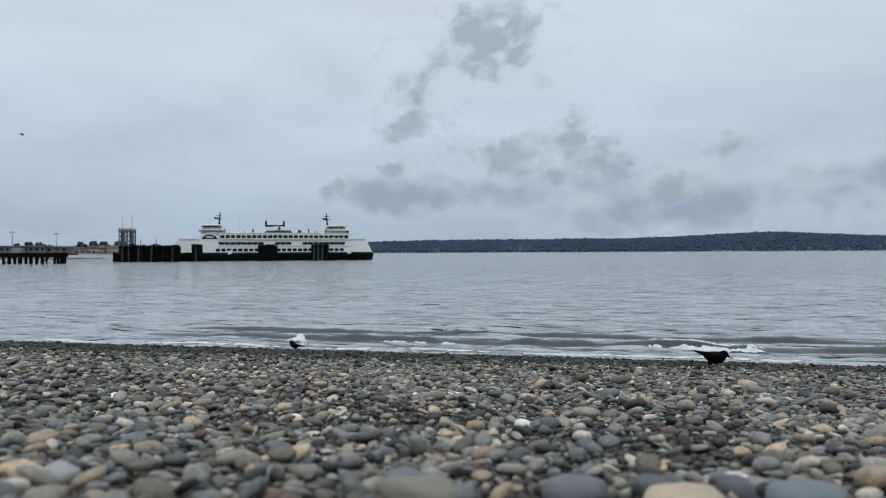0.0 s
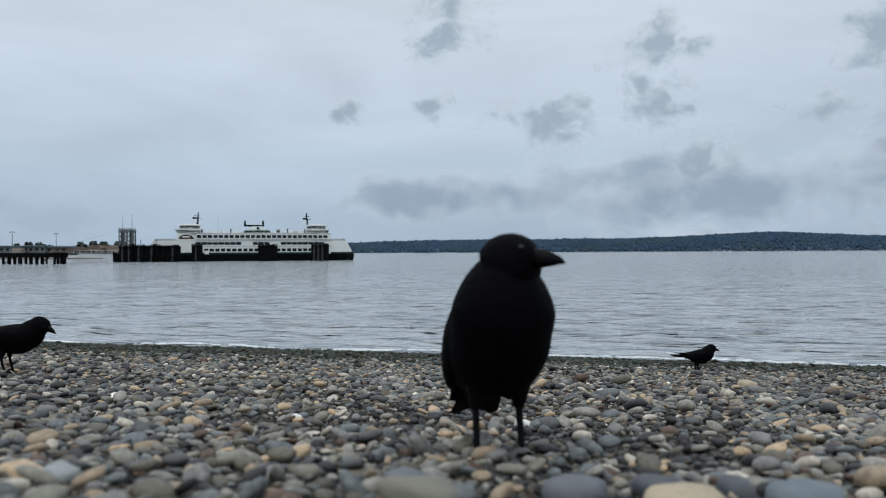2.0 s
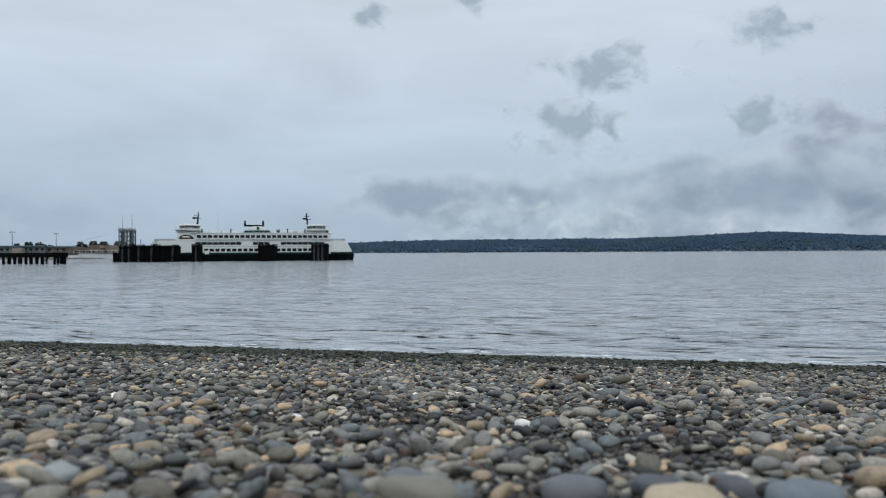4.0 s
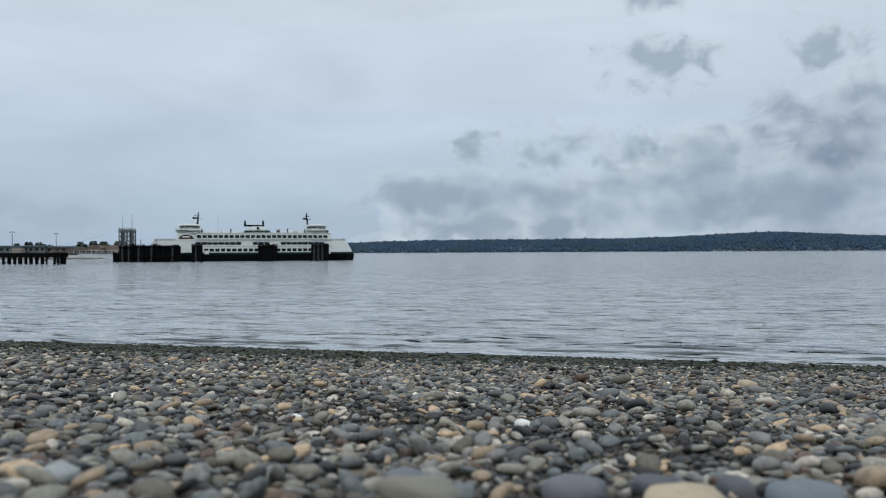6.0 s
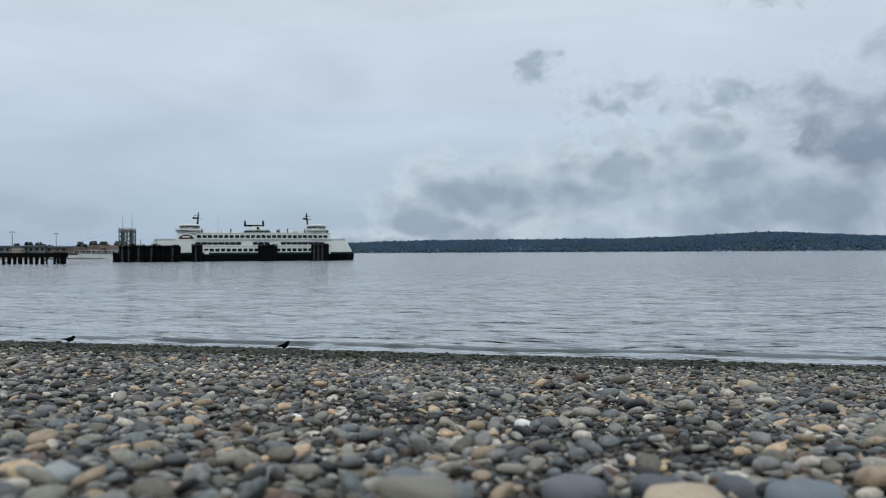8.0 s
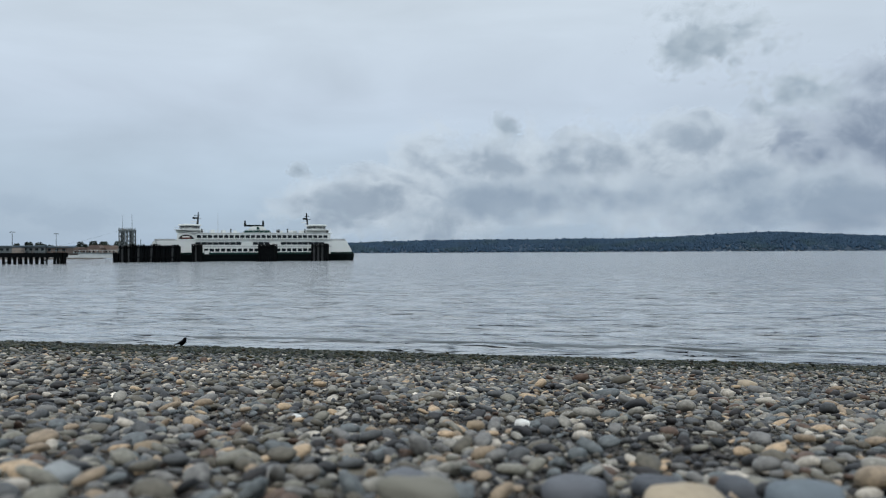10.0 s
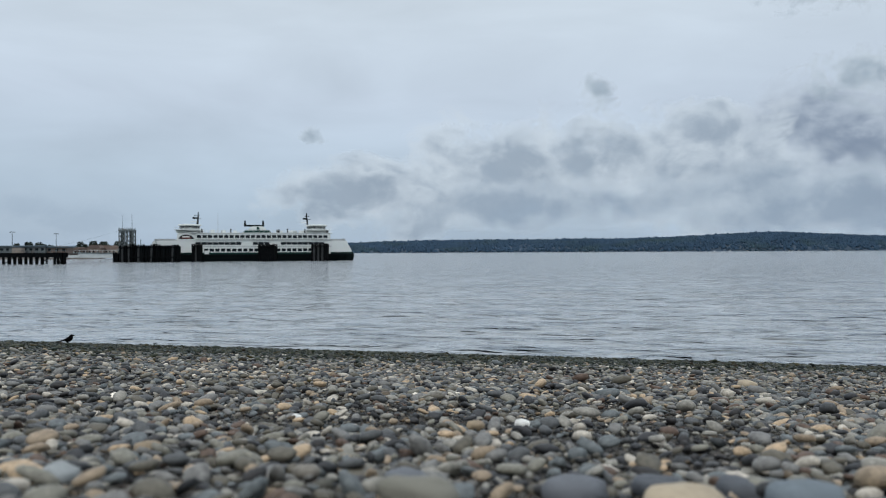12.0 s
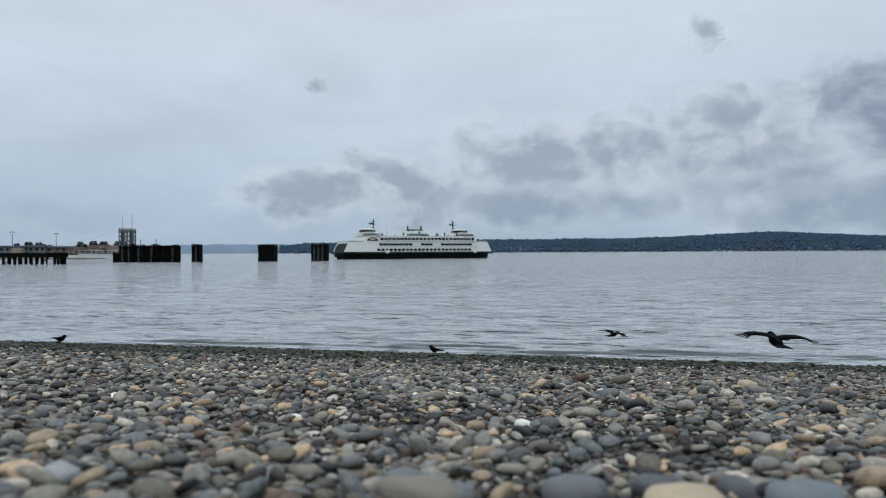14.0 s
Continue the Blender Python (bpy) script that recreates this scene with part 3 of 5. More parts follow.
    for s in (-1, 1):
        for i in range(28):
            piece("rail_post", post, f, pose(-29 + i * 2.45, s * 12, 13.9))
        part("hand_rail", box(bmesh.new(), -29.5, 37.5, s * 12 - 0.05, s * 12 + 0.05, 14.9, 15.02), M_WHITE, f)
    return f


ferry = build_ferry()


# ---- dock, dolphins, tower and pier ----
def pile_cluster(name, m, w, depth, top, label, cols, pale=(), crown=True):
    """A dolphin: upright timber piles side by side, tied by walers."""
    g = empty(name, m, label, "dolphin", "dolphins along the ferry slip")
    rng = random.Random(int(w * 100))
    step = w / cols
    back = box(bmesh.new(), -w / 2 + 0.25, w / 2 - 0.25, 0.3, depth - 0.3, -2, top - 0.7, 0.1)
    part("core", back, M_PILE, g)
    for i in range(cols):
        for y in (0.0, depth):
            h = top + rng.uniform(-0.25, 0.25)
            x = -w / 2 + step * (i + 0.5)
            bm = tube(bmesh.new(), (x, y, -2.5), (x + rng.uniform(-0.1, 0.1), y, h), step * 0.52, step * 0.46, 8)
            part("timber_post", bm, M_PALEPILE if (i in pale and y == 0.0) else M_PILE, g)
    for z in (top - 1.0,):
        part("waler", box(bmesh.new(), -w / 2, w / 2, -step * 0.75, -step * 0.5, z - 0.25, z + 0.25, 0.05), M_PILE, g)
    if crown:
        part("cap", box(bmesh.new(), -w / 2 + 0.2, w / 2 - 0.2, -0.1, depth + 0.1, top - 0.35, top - 0.05, 0.08), M_TIMBER, g)
    return g


def build_dock():
    pile_cluster("pile_dolphin", pose(-114.2, 334, 0), 3.9, 4, 8.2, "narrow dolphin of black creosoted piles with a pale middle", 5, (2,))
    pile_cluster("pile_dolphin", pose(-83.6, 341.5, 0), 7.7, 7, 8.0, "round black dolphin of creosoted piles standing in the water", 9)
    pile_cluster("pile_dolphin", pose(-59.6, 348, 0), 7.9, 5, 8.2, "black dolphin of creosoted piles with worn pale faces", 8, (1, 3, 5))
    # wing wall: a long row of leaning piles
    w = empty("wing_wall", pose(-132.5, 331, 0), "long black timber wing wall of leaning fender piles", "wing wall")
    rng = random.Random(11)
    part("backing", box(bmesh.new(), -10.5, 11.0, 0.6, 4, -2, 7.4, 0.1), M_PILE, w)
    for i in range(19):
        x = -10.5 + i * 1.2
        h = 8.0 + rng.uniform(-0.4, 0.4)
        lean = -0.9 if i % 4 == 1 else rng.uniform(-0.1, 0.1)
        part("fender_post", tube(bmesh.new(), (x + lean, 0, -2), (x, 0, h), 0.58, 0.5, 8), M_PALEPILE if i in (3, 8, 16) else M_PILE, w)
    for z in (6.6, 2.0):
        part("waler", box(bmesh.new(), -11, 11.3, -0.85, -0.5, z, z + 0.5, 0.05), M_PILE, w)
    for x in (-10, -6.5, 0.5):
        part("post", tube(bmesh.new(), (x, 1.5, 7.4), (x, 1.5, 10.5), 0.16, seg=6), M_STEEL, w)
    # short dolphins under the tower
    pile_cluster("pile_dolphin", pose(-145.3, 331, 0), 6.0, 5, 7.6, "low dark pile cluster below the lift tower", 6, (1, 4))
    pile_cluster("fender_cluster", pose(-149.9, 331, 0), 2.4, 2, 4.4, "small leaning cluster of fender piles", 3, (), False)
    # lift tower for the transfer span
    t = empty("lift_tower", pose(-148.0, 339, 0), "grey steel lift tower of two lattice legs with whip masts", "tower")
    for x in (-2.0, 2.0):
        for dx in (-1.3, 1.3):
            for dy in (-1.3, 1.3):
                part("leg_post", box(bmesh.new(), x + dx - 0.2, x + dx + 0.2, dy - 0.2, dy + 0.2, -2, 15.2), M_STEEL, t)
        for dy in (-1.3, 1.3):
            for k in range(5):
                z = 6.0 + k * 2.0
                part("brace", tube(bmesh.new(), (x - 1.3, dy, z), (x + 1.3, dy, z + 2), 0.14, seg=5), M_STEEL, t)
                part("brace", tube(bmesh.new(), (x + 1.3, dy, z), (x - 1.3, dy, z + 2), 0.14, seg=5), M_STEEL, t)
                part("girt", box(bmesh.new(), x - 1.3, x + 1.3, dy - 0.12, dy + 0.12, z - 0.12, z + 0.12), M_STEEL, t)
        part("counterweight", box(bmesh.new(), x - 0.8, x + 0.8, -0.8, 0.8, 5.0, 14.6, 0.1), M_DARK, t)
        part("whip_mast", tube(bmesh.new(), (x * 1.1, 0, 15.2), (x * 1.1, 0, 22.2), 0.10, 0.06, 6), M_STEEL, t)
    part("head_frame", box(bmesh.new(), -3.6, 3.6, -1.7, 1.7, 14.4, 15.4, 0.15), M_STEEL, t)
    part("platform", box(bmesh.new(), -3.9, 3.9, -2.2, 2.2, 5.2, 5.9, 0.1), M_STEEL, t)
    for i in range(8):
        part("platform_rail", box(bmesh.new(), -3.5 + i * 0.98, -3.42 + i * 0.98, -1.7, -1.62, 15.4, 16.1), M_STEEL, t)
    # stay wire from the tower to the pier
    wire = bmesh.new()
    last = None
    for i in range(13):
        q = i / 12
        p = Vector((-151.5 - 42 * q, 339 - 40 * q, 14.8 - 9.0 * q - 3.0 * math.sin(math.pi * q)))
        if last:
            tube(wire, last, p, 0.03, seg=4)
        last = p
    tagged(part("stay_wire", wire, M_STEEL), "thin sagging steel wire between tower and pier", "wire")
    # transfer span
    s = empty("transfer_span", pose(-152, 339, 0), "pale grey steel transfer span between pier and tower", "bridge span")
    part("girder", prism(bmesh.new(), [(-34, 2.4), (3, 1.9), (3, 3.9), (-34, 4.4)], -3, 3), M_SPAN, s)
    part("deck_edge", prism(bmesh.new(), [(-34, 4.4), (3, 3.9), (3, 4.3), (-34, 4.8)], -3.3, 3.3), M_STEEL, s)
    for i in range(14):
        x = -33 + i * 2.7
        z = 4.75 - 0.0135 * (x + 34)
        part("rail_post", box(bmesh.new(), x - 0.06, x + 0.06, -3.2, -3.08, z, z + 1.1), M_SPAN, s)
    part("hand_rail", prism(bmesh.new(), [(-34, 5.8), (3, 5.3), (3, 5.42), (-34, 5.92)], -3.2, -3.08), M_SPAN, s)


build_dock()


def build_pier():
    p = empty("pier", pose(-147.3, 284, 0), "dark timber pier on rows of creosoted piles", "pier")
    x0, x1 = -75, 0
    part("deck", box(bmesh.new(), x0, x1, 0, 8, 3.5, 4.3, 0.05), M_TIMBER, p)
    part("fascia", box(bmesh.new(), x0, x1, -0.25, 0, 2.7, 4.5, 0.04), M_PILE, p, "dark edge beam")
    rng = random.Random(3)
    for i in range(34):
        x = x0 + 1.2 + i * 2.2
        for y in (0.5, 3.5, 7):
            if rng.random() < 0.18 or (x > -4 and y > 1):
                continue
            part("timber_post", tube(bmesh.new(), (x + rng.uniform(-0.3, 0.3), y, -3), (x + rng.uniform(-0.2, 0.2), y, 3.5), 0.42, 0.36, 7), M_PILE, p)
    for i in range(4):
        x = -1.0 - i * 1.3
        part("fender_post", tube(bmesh.new(), (x, -0.6, -3), (x, -0.6, 4.6), 0.55, 0.5, 7), M_PILE, p)
    for i in range(5):
        x = x0 + 8 + i * 14
        part("cross_brace", tube(bmesh.new(), (x, 0.2, 0.4), (x + 4, 0.2, 3.0), 0.2, seg=5), M_PILE, p)
    for i in range(38):
        x = x0 + i * 2.0
        part("rail_post", box(bmesh.new(), x - 0.06, x + 0.06, 0.1, 0.22, 4.3, 5.4), M_STEEL, p)
    part("hand_rail", box(bmesh.new(), x0, x1, 0.1, 0.22, 5.3, 5.42), M_STEEL, p)
    # terminal shelters on the pier
    def shelter(x, y, w, h, wall, label):
        s = empty("pier_shelter", pose(x, y, 4.3), label, "shelter", "shelters on the pier")
        part("wall", box(bmesh.new(), -w / 2, w / 2, 0, 5, 0, h, 0.05), wall, s)
        part("roof", box(bmesh.new(), -w / 2 - 0.6, w / 2 + 0.6, -0.7, 5.7, h, h + 0.55, 0.1), M_ROOF, s, "flat slate-blue roof")
        k = max(2, int(w / 2.2))
        pane = mesh_of("window", box(bmesh.new(), -0.6, 0.6, -0.06, 0.02, h * 0.35, h * 0.8), M_GLASS)
        for i in range(k):
            piece("window", pane, s, pose(-w / 2 + (i + 0.5) * w / k, 0, 0))
    shelter(-170, 290, 21, 2.6, M_STEEL, "low dark shelter with a slate-blue flat roof on the pier")
    shelter(-207, 290, 38, 2.9, M_STEEL, "long low shelter with a blue roof on the pier")
    shelter(-155.5, 291, 8.5, 2.2, M_BRICK, "small brown shelter with a flat roof on the pier")
    k = empty("pier_kiosk", pose(-169, 286.5, 4.3), "cream coloured kiosk box on the pier", "kiosk")
    part("body", box(bmesh.new(), -1.9, 1.9, 0, 2.5, 0, 2.3, 0.06), M_TAN, k)
    part("roof", box(bmesh.new(), -2.1, 2.1, -0.2, 2.7, 2.3, 2.5, 0.04), M_ROOF, k)
    for x, h, d in ((-171, 8.6, 287), (-154.6, 7.9, 289)):
        l = empty("pier_lamp", pose(x, d, 4.3), "tall thin grey lamp post on the pier", "lamp post", "lamp posts on the pier")
        part("pole", tube(bmesh.new(), (0, 0, 0), (0, 0, h), 0.14, 0.09, 6), M_STEEL, l)
        part("arm", box(bmesh.new(), -0.9, 0.9, -0.06, 0.06, h - 0.1, h + 0.04), M_STEEL, l)
        for e in (-0.8, 0.8):
            part("lamp_head", box(bmesh.new(), e - 0.35, e + 0.35, -0.15, 0.15, h - 0.3, h - 0.08, 0.04), M_STEEL, l)


build_pier()


def build_village():
    """The shore behind the dock: a low bank with houses and a few trees."""
    xs = [-560 + 11 * i for i in range(31)]
    verts, faces = [], []
    for x in xs:
        e = min(1, max(0, (-238 - x) / 30))
        b = noise.noise((x * 0.02, 0, 5))
        for y, z in ((520, -2), (530, 1.5 * e), (546, (4.5 + b) * e), (600, (7.5 + 2 * b) * e), (760, (8 + 2 * b) * e)):
            verts.append((x * y / 520, y + 8 * b, z - 1.5 * (1 - e)))
    for i in range(len(xs) - 1):
        for j in range(4):
            faces.append((i * 5 + j, i * 5 + 5 + j, i * 5 + 6 + j, i * 5 + 1 + j))
    tagged(new("shore_bank", mesh_from("shore_bank", verts, faces, M_TIMBER)), "low brown bank of the shore behind the dock", "bank", kind="structure")
    rng = random.Random(21)
    for i in range(18):
        x = -372 + i * 7.4 + rng.uniform(-2, 2)
        y = 548 + rng.uniform(0, 14)
        w, h, r = rng.uniform(7, 11), rng.uniform(2.8, 4.6), rng.uniform(1.6, 2.6)
        z = 4.0
        g = empty("house", pose(x, y, z), "small waterfront house with a low gabled roof", "house", "houses on the shore")
        part("wall", box(bmesh.new(), -w / 2, w / 2, 0, 8, -2, h), rng.choice((M_TAN, M_BRICK, M_BRICK, M_TAN, M_WHITE)), g)
        bm = prism(bmesh.new(), [(-w / 2 - 0.5, h), (w / 2 + 0.5, h), (w / 2 - 1.5, h + r), (-w / 2 + 1.5, h + r)], -0.5, 8.5)
        part("roof", bm, M_SHINGLE, g)
        pane = mesh_of("window", box(bmesh.new(), -0.7, 0.7, -0.08, 0.0, 0.8, 2.1), M_GLASS)
        for q in range(3):
            piece("window", pane, g, pose(-w / 3 + q * w / 3, 0, 0))
    for i in range(26):
        x = rng.choice((-375 + rng.uniform(0, 60), -355 + rng.uniform(0, 90), -285 + rng.uniform(-9, 9), -275 + rng.uniform(0, 20)))
        shore_tree(rng, x, 575 + rng.uniform(0, 40), 5.0, rng.uniform(5, 9))


def shore_tree(rng, x, y, z, h):
    t = empty("tree", pose(x, y, z), "dark rounded tree behind the waterfront houses", "tree", "trees behind the shore")
    part("trunk", tube(bmesh.new(), (0, 0, -1), (0.2, 0, h * 0.6), 0.35, 0.15, 6), M_BARK, t)
    tv, tf = [], []
    for _ in range(420):
        while True:
            q = [rng.uniform(-1, 1) for _ in range(3)]
            if 0.25 < q[0] ** 2 + q[1] ** 2 + q[2] ** 2 < 1:
                break
        c = Vector((q[0] * h * 0.42 * (1.1 - 0.35 * q[2]), q[1] * h * 0.4, h * 0.62 + q[2] * h * 0.42))
        c += Vector((noise.noise(c * 0.4), 0, noise.noise(c * 0.5 + Vector((9, 0, 0))))) * 1.2
        a, s = rng.uniform(0, 6.28), rng.uniform(0.35, 0.8)
        n1 = Vector((math.cos(a), math.sin(a), rng.uniform(-0.5, 0.5))) * s
        n2 = Vector((-math.sin(a) * 0.5, math.cos(a) * 0.5, rng.uniform(0.3, 1))) * s
        b = len(tv)
        tv += [tuple(c + n1), tuple(c + n2), tuple(c - n1), tuple(c - n2)]
        tf.append((b, b + 1, b + 2, b + 3))
    cr = new("crown", mesh_from("crown", tv, tf, M_TREE, False))
    cr.parent = t


build_village()


# ---- buoys ----
def build_buoys():
    for u, d, r, mat, label in ((-0.161, 181, 0.26, M_BUOY, "small dark mooring buoy afloat"), (0.024, 229, 0.22, M_BUOYW, "small white mooring buoy afloat")):
        b = empty("mooring_buoy", pose(u * d, d, 0), label, "buoy", "mooring buoys")
        bm = bmesh.new()
        loft(bm, [[(r * w * math.cos(a), r * w * math.sin(a), z * r) for a in [2 * math.pi * i / 12 for i in range(12)]] for z, w in ((-0.8, 0.5), (-0.3, 0.95), (0.2, 1), (0.7, 0.7), (0.95, 0.25))])
        part("float", bm, mat, b, smooth=True)
        part("ring", tube(bmesh.new(), (0, 0, 0.9 * r), (0, 0, 1.35 * r), 0.05, seg=6), M_STEEL, b)
    rng = random.Random(31)
    for i in range(14):
        u = rng.choice((rng.uniform(0.37, 0.50), rng.uniform(0.5, 0.6)))
        d = 3250
        b = empty("moored_boat", pose(u * d, d, 0), "tiny white boat moored off the island", "boat", "boats off the island")
        part("boat_hull", loft(bmesh.new(), [[(x * 3.5, -w, z), (x * 3.5, w, z), (x * 3.5, w * 0.6, -0.5), (x * 3.5, -w * 0.6, -0.5)] for x, w, z in ((-1, 1.0, 1.2), (0, 1.3, 1.2), (1, 0.2, 1.6))]), M_BUOYW, b)
        part("boat_mast", tube(bmesh.new(), (0, 0, 1.2), (0, 0, rng.uniform(4, 8)), 0.3, seg=5), M_BUOYW, b)


build_buoys()


# ---- birds ----
def oval(cx, cz, ry, rz, k=20):
    return [(cx, ry * math.cos(2 * math.pi * i / k), cz + rz * math.sin(2 * math.pi * i / k)) for i in range(k)]


def slant_ring(top, low, half, k=20):
    """A ring across the body from its upper to its lower edge (x and z), half its width to each side."""
    cx, cz, hx, hz = (top[0] + low[0]) / 2, (top[1] + low[1]) / 2, (top[0] - low[0]) / 2, (top[1] - low[1]) / 2
    return [(cx + hx * math.sin(2 * math.pi * i / k), half * math.cos(2 * math.pi * i / k), cz + hz * math.sin(2 * math.pi * i / k)) for i in range(k)]


def rounded(rings, k=4):
    """More rings between the given ones, along smooth curves."""
    out = []
    for i in range(len(rings) - 1):
        quad = [rings[max(0, i - 1)], rings[i], rings[i + 1], rings[min(len(rings) - 1, i + 2)]]
        for j in range(k):
            t = j / k
            w = ((-t + 2 * t * t - t ** 3) / 2, (2 - 5 * t * t + 3 * t ** 3) / 2, (t + 4 * t * t - 3 * t ** 3) / 2, (t ** 3 - t * t) / 2)
            out.append([tuple(sum(a * p[c] for a, p in zip(w, four)) for c in range(3)) for four in zip(*quad)])
    return out + [rings[-1]]


HIP = 0.098


def feather(bm, a, b, width, thick=0.005):
    """One long feather from a to b, with a rounded tip."""
    a, b = Vector(a), Vector(b)
    d = (b - a).normalized()
    side, up = Vector((-d.y, d.x, 0)), Vector((0, 0, thick))
    if side.length < 0.3:
        side = Vector((0, 1, 0))
    side = side.normalized() * width
    rings = []
    for q, w in ((0, 0.7), (0.5, 1.0), (0.88, 0.95), (1.0, 0.35)):
        p = a.lerp(b, q)
        rings.append([p - side * w, p + side * w, p + side * w * 0.8 + up * (1.05 - q), p - side * w * 0.8 + up * (1.05 - q)])
    return loft(bm, rings)


def crow_bill(head, x, z):
    bm = loft(bmesh.new(), [oval(x + q, z - dz, a, b, 10) for q, dz, a, b in ((-0.016, 0, 0.022, 0.021), (0.004, 0.000, 0.016, 0.016), (0.022, 0.002, 0.010, 0.012), (0.036, 0.005, 0.006, 0.007), (0.045, 0.009, 0.001, 0.002))])
    part("bill", bm, M_BILL, head, smooth=True)
    for s in (-1, 1):
        bm = bmesh.new()
        bmesh.ops.create_icosphere(bm, subdivisions=2, radius=0.0055, matrix=Matrix.Translation((x - 0.022, s * 0.040, z + 0.012)))
        part("eye", bm, M_EYE, head, smooth=True)


def build_crow(label):
    """A crow that stands and looks along +x, its feet at the origin."""
    c = empty("crow", pose(0, 0, 0), label, "crow", "crows on the beach")
    bm = loft(bmesh.new(), rounded([slant_ring(*r) for r in (
        ((0.070, 0.326), (0.148, 0.286), 0.040), ((0.054, 0.328), (0.153, 0.258), 0.056), ((0.030, 0.308), (0.154, 0.222), 0.078), ((0.002, 0.271), (0.142, 0.184), 0.096),
        ((-0.045, 0.243), (0.118, 0.146), 0.096), ((-0.104, 0.204), (0.080, 0.106), 0.095), ((-0.150, 0.172), (0.015, 0.076), 0.080), ((-0.178, 0.146), (-0.055, 0.078), 0.066),
        ((-0.196, 0.128), (-0.112, 0.090), 0.044), ((-0.206, 0.112), (-0.165, 0.096), 0.022))]))
    part("body", bm, M_CROW, c, smooth=True)
    bm = loft(bmesh.new(), rounded([slant_ring(*r) for r in (
        ((0.158, 0.328), (0.160, 0.300), 0.020), ((0.146, 0.345), (0.156, 0.282), 0.036), ((0.124, 0.358), (0.153, 0.266), 0.046), ((0.094, 0.360), (0.146, 0.254), 0.052),
        ((0.066, 0.350), (0.134, 0.250), 0.053), ((0.048, 0.328), (0.114, 0.250), 0.048), ((0.050, 0.300), (0.096, 0.262), 0.024))]))
    head = part("head", bm, M_CROW, c, smooth=True)
    crow_bill(head, 0.168, 0.312)
    # tail of layered feathers
    for i in range(7):
        q = (i - 3) / 3
        part("tail_feather", feather(bmesh.new(), (-0.150, q * 0.024, 0.116 - 0.006 * abs(q)), (-0.362 + 0.014 * abs(q), q * 0.042, 0.082 - 0.006 * abs(i - 3)), 0.016, 0.016), M_CROW, c)
    for s in (-1, 1):
        bm = bmesh.new()
        rings = []
        for x, z, t, h, y in ((0.078, 0.205, 0.008, 0.020, 0.062), (0.040, 0.196, 0.018, 0.046, 0.076), (-0.02, 0.176, 0.020, 0.056, 0.084), (-0.10, 0.150, 0.019, 0.048, 0.078),
                              (-0.17, 0.132, 0.013, 0.030, 0.062), (-0.23, 0.116, 0.006, 0.014, 0.044)):
            rings.append([(x + 0.35 * h * math.sin(2 * math.pi * i / 12), s * y + t * math.cos(2 * math.pi * i / 12), z + h * math.sin(2 * math.pi * i / 12)) for i in range(12)])
        loft(bm, rounded(rings, 3))
        wing = part("folded_wing", bm, M_CROW, c, smooth=True)
        for i in range(5):
            part("flight_feather", feather(bmesh.new(), (-0.10 - i * 0.012, s * (0.078 - i * 0.006), 0.150 - i * 0.010), (-0.315 + i * 0.030, s * (0.036 + i * 0.006), 0.110 - i * 0.007), 0.014, 0.018), M_CROW, wing)
        # legs: feathered thigh, thin shank, three toes forward and one back
        bm = bmesh.new()
        tube(bm, (-0.010, s * 0.040, 0.122), (-0.027, s * 0.042, 0.048), 0.031, 0.011, 12)
        tube(bm, (-0.028, s * 0.042, 0.058), (-0.006, s * 0.043, -0.038), 0.0075, 0.0062, 7)
        for a, r in ((-28, 0.044), (0, 0.055), (28, 0.044), (180, 0.036)):
            q = Vector((math.cos(radians(a)), math.sin(radians(a)), 0)) * r
            tube(bm, (-0.006, s * 0.043, -0.036), (-0.006 + q.x * 0.6, s * 0.043 + q.y * 0.6, -0.034), 0.006, 0.005, 6)
            tube(bm, (-0.006 + q.x * 0.6, s * 0.043 + q.y * 0.6, -0.034), (-0.006 + q.x, s * 0.043 + q.y, -0.046), 0.005, 0.0015, 6)
        part("leg", bm, M_BILL, c)
    return c


